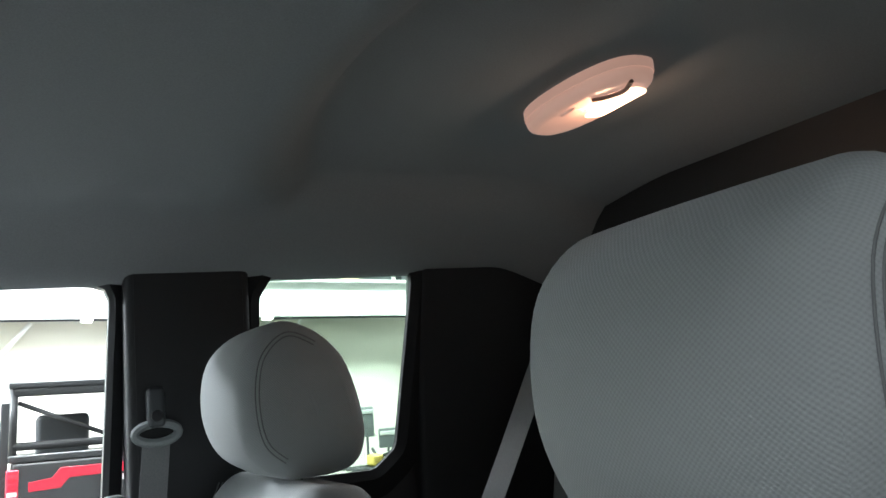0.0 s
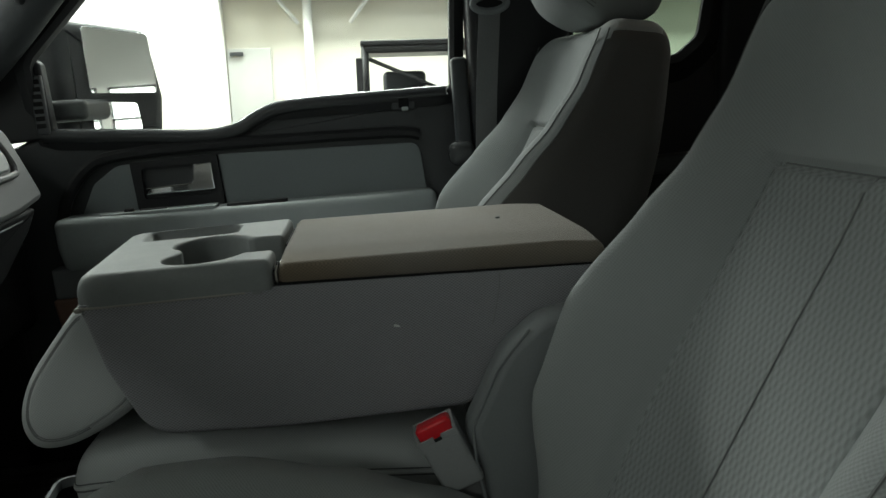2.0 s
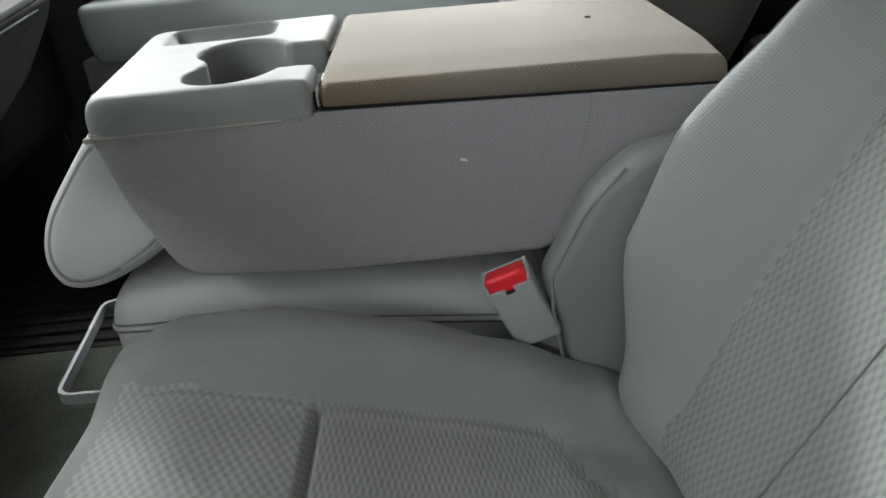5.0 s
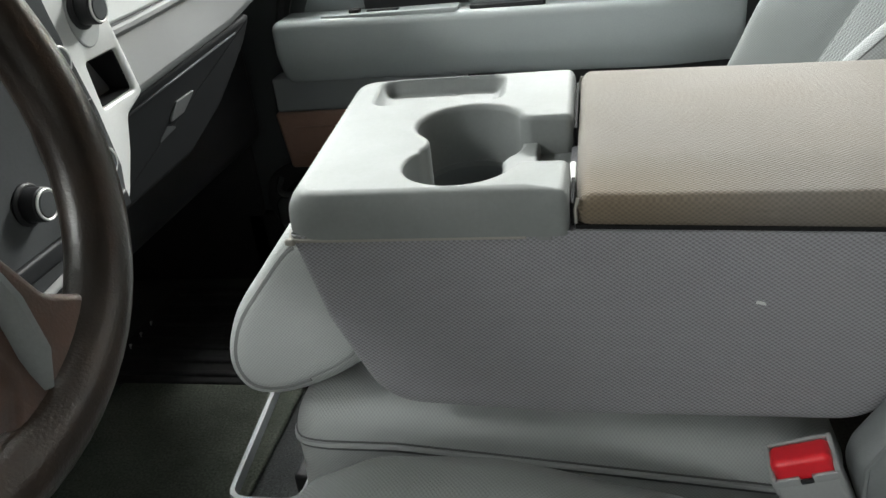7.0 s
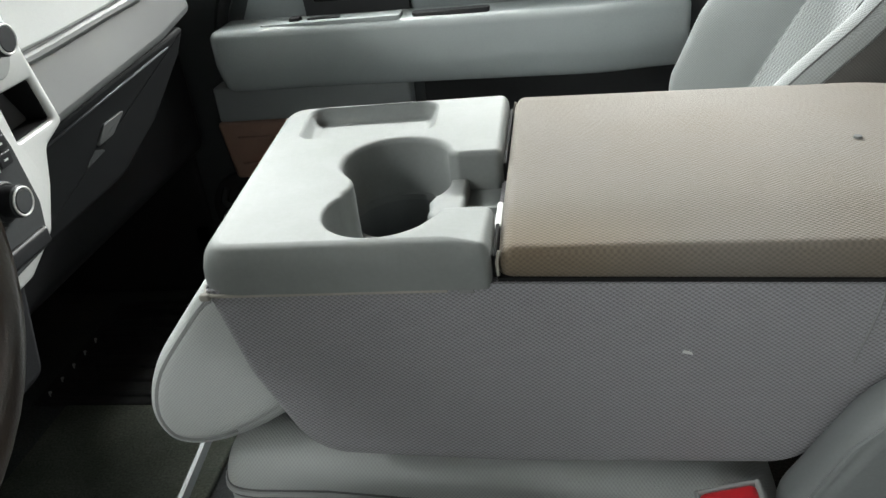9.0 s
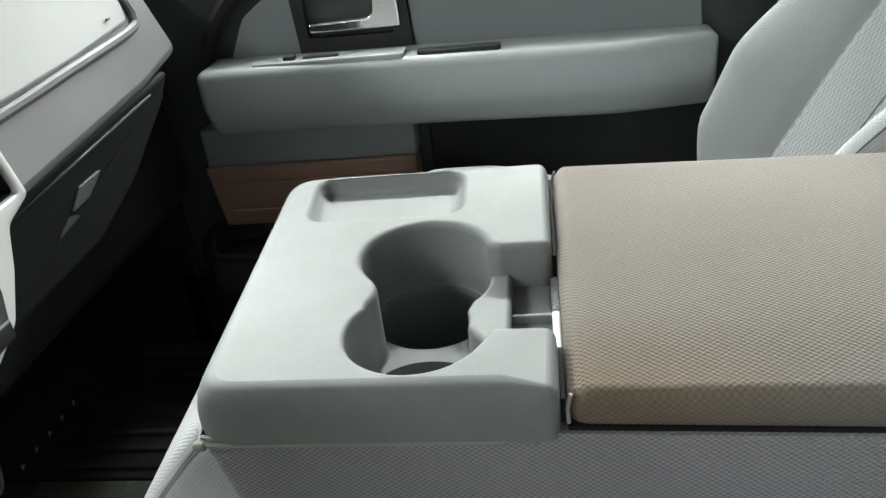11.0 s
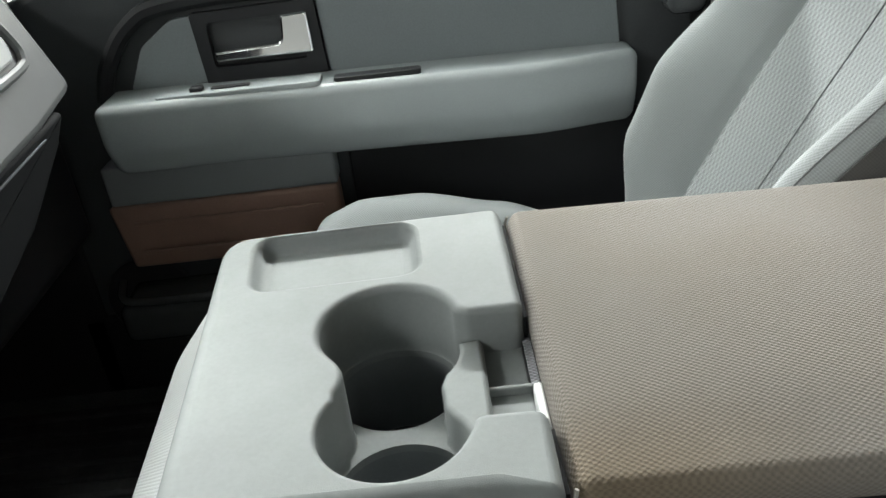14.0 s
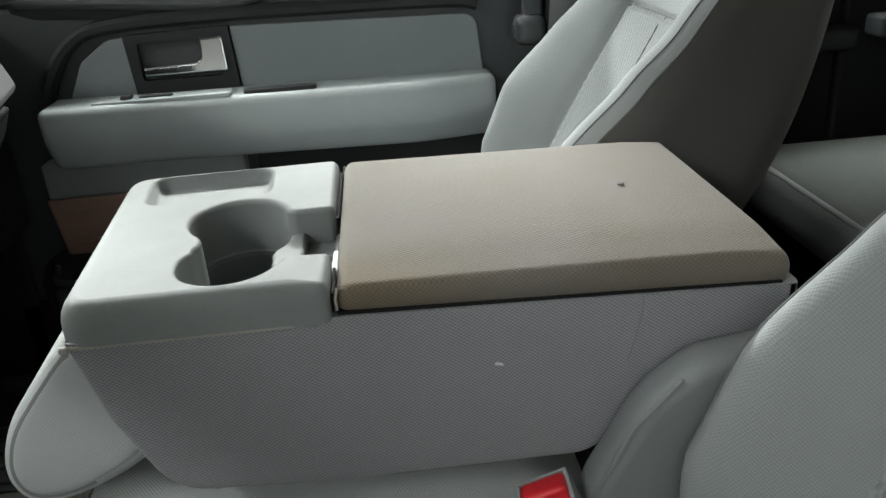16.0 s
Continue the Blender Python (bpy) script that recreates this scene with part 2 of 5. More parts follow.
def glow(name, colour, strength):
    m = bpy.data.materials.new(name)
    m.use_nodes = True
    b = m.node_tree.nodes["Principled BSDF"]
    b.inputs["Base Color"].default_value = (*colour, 1)
    b.inputs["Emission Color"].default_value = (*colour, 1)
    b.inputs["Emission Strength"].default_value = strength
    return m


TUBE = glow("lit_tube", (1, 1, 0.97), 6.0)
BULB = glow("lit_bulb", (1.0, 0.72, 0.48), 14.0)
LENS = glow("warm_lamp_lens", (0.62, 0.36, 0.26), 0.28)
HOTLENS = glow("bright_lamp_lens", (1.0, 0.70, 0.46), 1.6)

# ---- building blocks ----


def thing(name, label, category, place=(0, 0, 0), group="", kind=""):
    ob = new(name)
    ob.location = place
    return tagged(ob, label, category, group, kind)


def mesh_of(name, bm, mat, crease=38.0):
    bmesh.ops.recalc_face_normals(bm, faces=bm.faces)
    lim = radians(crease)
    for f in bm.faces:
        f.smooth = len(f.verts) < 6
    for e in bm.edges:
        e.smooth = not (len(e.link_faces) == 2 and e.calc_face_angle(0) > lim)
    me = bpy.data.meshes.new(name)
    bm.to_mesh(me)
    bm.free()
    me.materials.append(mat)
    return me


def box_uv(bm):
    """Metre-true texture coordinates, by each face's main direction."""
    uv = bm.loops.layers.uv.verify()
    for f in bm.faces:
        n = f.normal
        k = max(range(3), key=lambda a: abs(n[a]))
        for lp in f.loops:
            c = lp.vert.co
            lp[uv].uv = ((c.y, c.z), (c.x, c.z), (c.x, c.y))[k]


def part(name, bm, mat, parent=None, label="", crease=38.0, uv=False):
    """Links a bmesh, given in world places, as one mesh under a thing or a part."""
    bm.normal_update()
    if uv:
        box_uv(bm)
    ob = new(name, mesh_of(name, bm, mat, crease))
    if label:
        ob["label"] = label
    if parent is not None:
        ob.parent = parent
        bpy.context.view_layer.update()
        ob.matrix_parent_inverse = parent.matrix_world.inverted()
    return ob


def solid(name, bm, mat, label, category, group="", kind="", crease=38.0, uv=False):
    return tagged(part(name, bm, mat, None, label, crease, uv), label, category, group, kind)


def steps(h, r, cuts, n=5, extra=()):
    """Grid lines from -h to h, close together over the rounded edges."""
    r = min(r, h)
    a = [h - r + r * math.tan(math.pi / 4 * k / n) for k in range(n + 1)]
    mid = [-(h - r) + 2 * (h - r) * k / cuts for k in range(cuts + 1)] if h > r else [0]
    got = sorted(set(round(v, 6) for v in [-v for v in a] + mid + a + list(extra)))
    out = [got[0]]
    for v in got[1:]:
        if v - out[-1] > 1e-4:
            out.append(v)
    return out


def softbox(hx, hy, hz, r, cuts=(8, 8, 8), n=5, extra=((), (), ()), shape=None):
    """A box with rounded edges, dense enough to be bent by shape(Vector)."""
    bm = bmesh.new()
    halves = (hx, hy, hz)
    g = [steps(h, r, c, n, e) for h, c, e in zip(halves, cuts, extra)]
    keep = {}

    def vert(p):
        key = tuple(round(c, 6) for c in p)
        if key not in keep:
            inner = Vector([max(-(h - min(r, h)), min(h - min(r, h), c)) for c, h in zip(p, halves)])
            d = Vector(p) - inner
            q = inner + d.normalized() * min(r, max(abs(c) for c in d) if d.length else 0) if d.length > 1e-9 else Vector(p)
            keep[key] = bm.verts.new(shape(q) if shape else q)
        return keep[key]

    for ax in range(3):
        a, b = [k for k in range(3) if k != ax]
        for side in (g[ax][0], g[ax][-1]):
            for i in range(len(g[a]) - 1):
                for j in range(len(g[b]) - 1):
                    quad = []
                    for u, v in ((g[a][i], g[b][j]), (g[a][i + 1], g[b][j]), (g[a][i + 1], g[b][j + 1]), (g[a][i], g[b][j + 1])):
                        p = [0, 0, 0]
                        p[ax], p[a], p[b] = side, u, v
                        quad.append(vert(p))
                    bm.faces.new(quad)
    bmesh.ops.recalc_face_normals(bm, faces=bm.faces)
    return bm


def block(x0, x1, y0, y1, z0, z1, r=0.004, cuts=(1, 1, 1), n=3, shape=None):
    c = Vector(((x0 + x1) / 2, (y0 + y1) / 2, (z0 + z1) / 2))
    return softbox(abs(x1 - x0) / 2, abs(y1 - y0) / 2, abs(z1 - z0) / 2, r, cuts, n, shape=lambda q: shape(q + c) if shape else q + c)


def fillet(pts, r, seg=5):
    """A polygon with its corners rounded: r is one radius or one for each corner."""
    out = []
    k = len(pts)
    for i in range(k):
        p, a, b = Vector(pts[i]), Vector(pts[i - 1]), Vector(pts[(i + 1) % k])
        rr = r if isinstance(r, (int, float)) else r[i]
        da, db = (a - p), (b - p)
        if rr <= 0:
            out.append(tuple(p))
            continue
        ang = da.angle(db)
        cut = min(rr / math.tan(ang / 2), 0.49 * da.length, 0.49 * db.length)
        s, e = p + da.normalized() * cut, p + db.normalized() * cut
        for j in range(seg + 1):
            t = j / seg
            out.append(tuple((1 - t) ** 2 * s + 2 * t * (1 - t) * p + t * t * e))
    return out


def inset(pts, d):
    k = len(pts)
    area2 = sum(pts[i][0] * pts[(i + 1) % k][1] - pts[(i + 1) % k][0] * pts[i][1] for i in range(k))
    sgn = 1 if area2 > 0 else -1
    out = []
    for i in range(k):
        a, p, b = Vector(pts[i - 1]), Vector(pts[i]), Vector(pts[(i + 1) % k])
        t = (b - a)
        if t.length < 1e-9:
            out.append(tuple(p))
            continue
        t.normalize()
        out.append(tuple(p + Vector((-t.y, t.x)) * sgn * d))
    return out


def lay(plane, u, v, w):
    """A point of the plane's two axes and its height over it."""
    return {"xz": Vector((u, w, v)), "xy": Vector((u, v, w)), "yz": Vector((w, u, v))}[plane]


def rings(bm, loops, cap0=True, cap1=True, closed=True):
    vs = [[bm.verts.new(p) for p in lp] for lp in loops]
    k = len(vs[0])
    for a, b in zip(vs, vs[1:]):
        for i in range(k if closed else k - 1):
            bm.faces.new((a[i], a[(i + 1) % k], b[(i + 1) % k], b[i]))
    if cap0:
        bm.faces.new(vs[0])
    if cap1:
        bm.faces.new(list(reversed(vs[-1])))
    return vs


def slab(outline, plane, lo, hi, r=0.004, seg=3, r_hi=None):
    """A plate of the outline between two heights, its edges rounded."""
    bm = bmesh.new()
    r_hi = r if r_hi is None else r_hi
    loops = []
    if r:
        for k in range(seg + 1):
            a = math.pi / 2 * k / seg
            loops.append([lay(plane, *p, lo + r - r * math.cos(a)) for p in inset(outline, r - r * math.sin(a))])
    else:
        loops.append([lay(plane, *p, lo) for p in outline])
    if r_hi:
        for k in range(seg + 1):
            a = math.pi / 2 * k / seg
            loops.append([lay(plane, *p, hi - r_hi + r_hi * math.sin(a)) for p in inset(outline, r_hi - r_hi * math.cos(a))])
    else:
        loops.append([lay(plane, *p, hi) for p in outline])
    rings(bm, loops)
    bmesh.ops.recalc_face_normals(bm, faces=bm.faces)
    return bm


def plate(outline, holes, plane, lo, hi, r, deep):
    """A plate with a rounded rim whose holes are sunk to the height deep."""
    bm = bmesh.new()
    loops = [[lay(plane, *p, hi - r * (1 - math.cos(math.pi / 2 * k / 4))) for p in inset(outline, r * (1 - math.sin(math.pi / 2 * k / 4)))] for k in range(5)]
    loops.append([lay(plane, *p, lo) for p in outline])
    top = [rings(bm, loops, False, True)[0]]
    for h in holes:
        top.append(rings(bm, [[lay(plane, *p, w) for p in inset(h, d)] for d, w in ((-0.003, hi), (-0.001, hi - 0.001), (0, hi - 0.003), (0, deep))], False, True)[0])
    edges = [bm.edges.get((v[i], v[(i + 1) % len(v)])) for v in top for i in range(len(v))]
    bmesh.ops.triangle_fill(bm, use_beauty=True, use_dissolve=False, edges=edges)
    return bm


def tube(points, r, sides=8, closed=False, taper=None, flat=1.0):
    """A round bar along points."""
    bm = bmesh.new()
    pts = [Vector(p) for p in points]
    loops = []
    up = Vector((0.13, 0.31, 0.94))
    for i, p in enumerate(pts):
        a = pts[i - 1] if i or closed else pts[i]
        b = pts[(i + 1) % len(pts)] if i < len(pts) - 1 or closed else pts[i]
        t = (b - a).normalized()
        n = (up - t * up.dot(t)).normalized()
        up = n
        m = t.cross(n)
        rr = r * (taper[i] if taper else 1)
        loops.append([p + rr * (math.cos(2 * math.pi * k / sides) * n + flat * math.sin(2 * math.pi * k / sides) * m) for k in range(sides)])
    if closed:
        loops.append(loops[0])
    rings(bm, loops, not closed, not closed)
    if closed:
        bmesh.ops.remove_doubles(bm, verts=bm.verts, dist=1e-6)
    return bm


def smooth_line(points, per=6, closed=False):
    """A Catmull-Rom line through points."""
    p = [Vector(q) for q in points]
    out, k = [], len(p)
    for i in range(k if closed else k - 1):
        a, b, c, d = (p[i - 1] if i or closed else p[0]), p[i], p[(i + 1) % k], (p[(i + 2) % k] if closed or i < k - 2 else p[-1])
        for j in range(per):
            t = j / per
            out.append(0.5 * (2 * b + (c - a) * t + (2 * a - 5 * b + 4 * c - d) * t * t + (3 * b - a - 3 * c + d) * t ** 3))
    if not closed:
        out.append(p[-1])
    return out


def disc(centre, axis, r, depth, sides=32, bevel=0.002):
    """A short round knob or button along an axis."""
    c, ax = Vector(centre), Vector(axis).normalized()
    n = ax.orthogonal().normalized()
    m = ax.cross(n)
    bm = bmesh.new()
    loops = [[c + h * ax + rr * (math.cos(2 * math.pi * k / sides) * n + math.sin(2 * math.pi * k / sides) * m) for k in range(sides)] for h, rr in ((0, r), (depth - bevel, r), (depth, r - bevel))]
    rings(bm, loops)
    return bm


def join(*bms):
    out = bmesh.new()
    for b in bms:
        me = bpy.data.meshes.new("tmp")
        b.to_mesh(me)
        b.free()
        out.from_mesh(me)
        bpy.data.meshes.remove(me)
    return out


def split(bm, pred):
    """Takes the faces whose middle suits pred out of bm into a mesh of their own."""
    other = bm.copy()
    bmesh.ops.delete(bm, geom=[f for f in bm.faces if pred(f.calc_center_median())], context="FACES")
    bmesh.ops.delete(other, geom=[f for f in other.faces if not pred(f.calc_center_median())], context="FACES")
    return other


def even(pts, k):
    """The closed line through pts, in k even steps."""
    p = [Vector(q) for q in pts]
    p.append(p[0])
    d = [0.0]
    for a, b in zip(p, p[1:]):
        d.append(d[-1] + (b - a).length)
    out, i = [], 0
    for j in range(k):
        s = d[-1] * j / k
        while d[i + 1] < s:
            i += 1
        t = (s - d[i]) / max(1e-9, d[i + 1] - d[i])
        out.append(tuple(p[i].lerp(p[i + 1], t)))
    return out


def hump(t):
    """1 at 0, falling smoothly to 0 at 1 and beyond."""
    t = min(1.0, abs(t))
    return 1 - t * t * (3 - 2 * t)


def ramp01(t):
    t = max(0.0, min(1.0, t))
    return t * t * (3 - 2 * t)


# ================= the truck's cab =================
# x runs to the rear, y to the passenger's side, z up from the cab floor.

# ---- floor ----
solid("floor", block(-1.25, 1.45, -0.80, 0.84, -0.06, 0.0, 0.01), CARPET, "black carpeted cab floor", "floor", kind="structure")
solid("firewall", block(-1.30, -1.20, -0.80, 0.84, -0.06, 0.78, 0.01), BLACKPL, "black firewall under the dashboard", "wall", kind="structure")
solid("wall_rear", block(1.36, 1.42, -0.80, 0.84, 0.0, 0.92, 0.01), BLACKPL, "dark trim of the cab's rear wall", "wall", kind="structure")


RWIN = even(fillet([(-0.55, 0.95), (0.55, 0.95), (0.52, 1.21), (-0.52, 1.21)], 0.05), 120)
ROUT = even(fillet([(-0.80, 0.90), (0.80, 0.90), (0.74, 1.40), (-0.74, 1.40)], 0.03), 480)
ROUT = [min(ROUT, key=lambda q: (Vector(q) - Vector((p[0] * 1.6, 1.08 + (p[1] - 1.08) * 3))).length) for p in RWIN]


def ring_plate(outer, inner, plane, lo, hi):
    bm = bmesh.new()
    rings(bm, [[lay(plane, *p, w) for p in o] for o, w in ((outer, lo), (inner, lo), (inner, hi), (outer, hi))], False, False)
    return bm


solid("wall_rear_upper", ring_plate(ROUT, RWIN, "yz", 1.34, 1.42), BLACKPL, "dark trim round the rear window", "wall", kind="structure")

# ---- headliner ----
def liner_z(x, y):
    z = 1.420 - 0.03 * ramp01((abs(y) - 0.25) / 0.35) - 0.10 * ramp01((abs(y) - 0.52) / 0.18)
    z -= 0.07 * ramp01((0.10 - x) / 0.5) ** 2
    s = max(0.0, min(1.0, (0.575 + 0.40 * y * y - x) / 0.11))
    z -= 0.046 * max(1 - (1 - s) ** 2, ramp01((abs(y) - 0.47) / 0.06)) + 0.016 * (1 - (1 - s) ** 2) * (1 - ramp01((abs(y) - 0.38) / 0.12))
    z -= 0.06 * ramp01((x - 1.15) / 0.25)
    return z


def headliner():
    bm = bmesh.new()
    xs = [-0.42 + 1.80 * i / 150 for i in range(151)]
    ys = [-0.70 + 1.40 * j / 48 for j in range(49)]
    low = [[bm.verts.new((x, y, liner_z(x, y))) for y in ys] for x in xs]
    top = [[bm.verts.new((x, y, 1.47)) for y in ys] for x in xs]
    for i in range(150):
        for j in range(48):
            bm.faces.new((low[i][j], low[i][j + 1], low[i + 1][j + 1], low[i + 1][j]))
            bm.faces.new((top[i][j], top[i + 1][j], top[i + 1][j + 1], top[i][j + 1]))
    for i in range(150):
        bm.faces.new((low[i][0], low[i + 1][0], top[i + 1][0], top[i][0]))
        bm.faces.new((low[i][-1], top[i][-1], top[i + 1][-1], low[i + 1][-1]))
    for j in range(48):
        bm.faces.new((low[0][j], top[0][j], top[0][j + 1], low[0][j + 1]))
        bm.faces.new((low[-1][j], low[-1][j + 1], top[-1][j + 1], top[-1][j]))
    return solid("ceiling", bm, LINER, "grey cloth headliner of the cab", "ceiling", kind="structure")


headliner()


# ---- passenger side body: door, pillars, rear door ----
def frame_ring(outer, inner, plane, lo, hi):
    """A plate with a hole: both outlines have the same number of points."""
    bm = bmesh.new()
    rings(bm, [[lay(plane, *p, lo) for p in outer], [lay(plane, *p, lo) for p in inner], [lay(plane, *p, hi) for p in inner], [lay(plane, *p, hi) for p in outer], [lay(plane, *p, lo) for p in outer]], False, False)
    bmesh.ops.remove_doubles(bm, verts=bm.verts, dist=1e-6)
    return bm


def lean_in(bm, y_belt=0.80, sgn=1, z0=0.80, rate=0.24):
    """Leans what stands above the belt line inwards, as cab sides do."""
    for v in bm.verts:
        if v.co.z > z0:
            v.co.y -= sgn * rate * (v.co.z - z0)
    return bm


door = thing("passenger_door", "closed black and grey truck door with chrome handle and window", "car door", (-0.1, 0.86, 0.15))
# front door glass opening: sill drops ahead of x = -0.1
WIN = fillet([(0.335, 0.80), (0.355, 1.245), (0.06, 1.262), (-0.17, 1.235), (-0.30, 1.175), (-0.58, 0.93), (-0.58, 0.772), (-0.205, 0.742), (-0.085, 0.797)], [0.008, 0.03, 0.1, 0.1, 0.06, 0.02, 0.02, 0.05, 0.05])
inner = even(WIN, 120)
# upper frame round the glass
frame_out = inset(inner, -0.032)
bm = bmesh.new()
rings(bm, [[lay("xz", *p, w) for p in o] for o, w in ((frame_out, 0.835), (frame_out, 0.803), (inset(inner, -0.010), 0.796), (inner, 0.806), (inner, 0.835), (frame_out, 0.835))], False, False)
part("window_frame", lean_in(bm), BLACKPL, door)
bm = bmesh.new()
rings(bm, [[lay("xz", *p, 0.826) for p in inset(inner, -0.01)], [lay("xz", *p, 0.830) for p in inset(inner, -0.01)]])
pane = part("window_glass", lean_in(bm), GLASS, door)
pane.visible_shadow = False
# door trim below the glass: a shaped panel with a recess for the insert
TRIM = fillet([(0.392, 0.16), (0.392, 0.802), (-0.085, 0.800), (-0.205, 0.745), (-0.60, 0.775), (-0.74, 0.72), (-0.74, 0.16)], [0.03, 0.015, 0.05, 0.05, 0.02, 0.05, 0.05], 6)
part("door_trim", slab(TRIM, "xz", 0.808, 0.86, 0.016, 4, 0.002), TRIMPL, door, "black moulded door trim")
# rolled sill along the glass
SILL = smooth_line([(0.325, 0.812, 0.797), (0.1, 0.808, 0.797), (-0.05, 0.806, 0.793), (-0.11, 0.806, 0.776), (-0.16, 0.806, 0.752), (-0.24, 0.806, 0.743), (-0.40, 0.806, 0.757), (-0.585, 0.806, 0.772)], 6)
part("sill", tube(SILL, 0.017, 12), SILLPL, door)
# arched moulding round the insert
ARCH = smooth_line([(-0.575, 0.800, 0.575), (-0.555, 0.800, 0.63), (-0.505, 0.800, 0.69), (-0.43, 0.800, 0.716), (-0.2, 0.800, 0.722), (0.18, 0.800, 0.716), (0.255, 0.800, 0.705)], 8)
part("insert_moulding", tube(ARCH, 0.014, 8), BLACKPL, door)
INS_REAR = fillet([(-0.205, 0.585), (-0.212, 0.700), (0.252, 0.688), (0.262, 0.578)], [0.006, 0.006, 0.03, 0.006])
INS_FRONT = fillet([(-0.53, 0.585), (-0.495, 0.655), (-0.44, 0.692), (-0.405, 0.695), (-0.392, 0.59)], [0.008, 0.03, 0.03, 0.006, 0.006])
part("insert", slab(INS_REAR, "xz", 0.798, 0.812, 0.002), INSERT, door, "grey door insert")
part("insert", slab(INS_FRONT, "xz", 0.798, 0.812, 0.002), INSERT, door, "grey door insert")
# handle
BEZEL = [(-0.402, 0.588), (-0.408, 0.698), (-0.214, 0.702), (-0.208, 0.588)]
bez = part("handle_bezel", frame_ring(even(BEZEL, 80), even(fillet([(-0.385, 0.612), (-0.385, 0.682), (-0.236, 0.684), (-0.236, 0.612)], 0.008), 80), "xz", 0.792, 0.825), BLACKPL, door)
part("handle_cup", block(-0.39, -0.23, 0.824, 0.832, 0.605, 0.69, 0.003), BLACKPL, bez)
lever = fillet([(-0.379, 0.622), (-0.379, 0.638), (-0.272, 0.642), (-0.268, 0.684), (-0.226, 0.686), (-0.224, 0.622)], [0.005, 0.004, 0.012, 0.006, 0.006, 0.005])
part("door_handle", slab(lever, "xz", 0.784, 0.802, 0.0038, 4), CHROME, bez, "chrome door handle")
part("lock_bezel", slab(fillet([(0.195, 0.765), (0.195, 0.800), (0.252, 0.800), (0.252, 0.765)], 0.008), "xz", 0.798, 0.812, 0.004), DARKPL, door)
part("lock_slider", block(0.212, 0.236, 0.792, 0.802, 0.770, 0.792, 0.003), RUBBER, door)
part("lock_knob", block(0.218, 0.234, 0.786, 0.796, 0.762, 0.772, 0.003), ARMPL, door, "pale lock slider knob")


# armrest: a long shelf that swells towards the front
def arm_shape(q):
    x, y, z = q
    t = (x + 0.60) / 0.88
    swell = 0.012 * ramp01((-0.35 - x) / 0.2)
    top = 0.592 - 0.012 * t
    low = 0.472 - 0.018 * t
    zz = low + (z + 0.5) * (top - low)
    yy = 0.81 - (0.81 - (0.715 - swell + 0.04 * ramp01((x - 0.10) / 0.2))) * (0.5 - y)
    yy += 0.03 * ramp01((0.5 - z - 0.45) / 0.6) * (0.5 - y)
    return Vector((x, yy, zz))


def armrest():
    def sh(q):
        return arm_shape((q.x - 0.142, q.y / 0.12, q.z / 0.12))
    return softbox(0.422, 0.06, 0.06, 0.017, (24, 3, 4), 5, shape=sh)


arm = part("armrest", armrest(), ARMPL, door, "grey moulded armrest")
part("switch_plate", slab(fillet([(-0.47, 0.722), (-0.47, 0.765), (-0.215, 0.765), (-0.215, 0.722)], 0.008), "xy", 0.584, 0.5935, 0.002), ARMPL, arm)
part("window_switch", block(-0.418, -0.398, 0.733, 0.752, 0.590, 0.600, 0.003), BLACKPL, arm)
part("lock_switch", block(-0.385, -0.325, 0.736, 0.748, 0.590, 0.5965, 0.002), BLACKPL, arm)
part("pull_cup", slab(fillet([(-0.195, 0.728), (-0.195, 0.752), (-0.06, 0.750), (-0.06, 0.728)], 0.008), "xy", 0.570, 0.5925, 0.0012), BLACKPL, arm)
# lower door: dark recess, map pocket
part("lower_panel", slab(fillet([(0.30, 0.17), (0.30, 0.47), (-0.20, 0.47), (-0.20, 0.17)], 0.01), "xz", 0.80, 0.812, 0.004), BLACKPL, door)
pocket = part("map_pocket", block(-0.612, -0.222, 0.757, 0.81, 0.282, 0.405, 0.008, (6, 2, 4), 3, shape=lambda q: q + Vector((0.010 * (0.405 - q.z) / 0.123 * ramp01((-0.3 - q.x) / 0.3), 0.012 * (0.405 - q.z) / 0.123, 0))), POCKETPL, door, "ribbed map pocket, warm light put into its tan")
# A darker grey here carries the shade under the armrest.
part("pocket_top", block(-0.605, -0.220, 0.760, 0.81, 0.4055, 0.475, 0.006), COVERPL, door)
for zr in (0.315, 0.370):
    part("rib", block(-0.575, -0.25, 0.7535, 0.758, zr, zr + 0.006, 0.001), POCKETPL, pocket)
part("lower_bin", block(-0.63, -0.30, 0.700, 0.815, 0.165, 0.240, 0.02, (3, 2, 2), 4), SILLPL, door, "glossy black door bin")
part("bin_lip", tube(smooth_line([(-0.45, 0.712, 0.244), (-0.58, 0.712, 0.246), (-0.618, 0.722, 0.250), (-0.628, 0.760, 0.262)], 6), 0.008, 10), SILLPL, door, "glossy black bin lip")
part("speaker_ring", disc((-0.60, 0.81, 0.20), (0, -1, 0), 0.085, 0.012), BLACKPL, door)

solid("wall_kick_panel", block(-1.25, -0.70, 0.80, 0.86, -0.05, 0.86, 0.01), BLACKPL, "black kick panel beside the footwell", "wall", kind="structure")
solid("wall_kick_panel_driver", block(-1.25, -0.78, -0.86, -0.80, -0.05, 0.86, 0.01), BLACKPL, "black kick panel beside the footwell", "wall", kind="structure")
solid("sill_passenger", block(-0.75, 1.40, 0.80, 0.86, -0.08, 0.17, 0.01), BLACKPL, "black door sill", "sill", kind="structure")
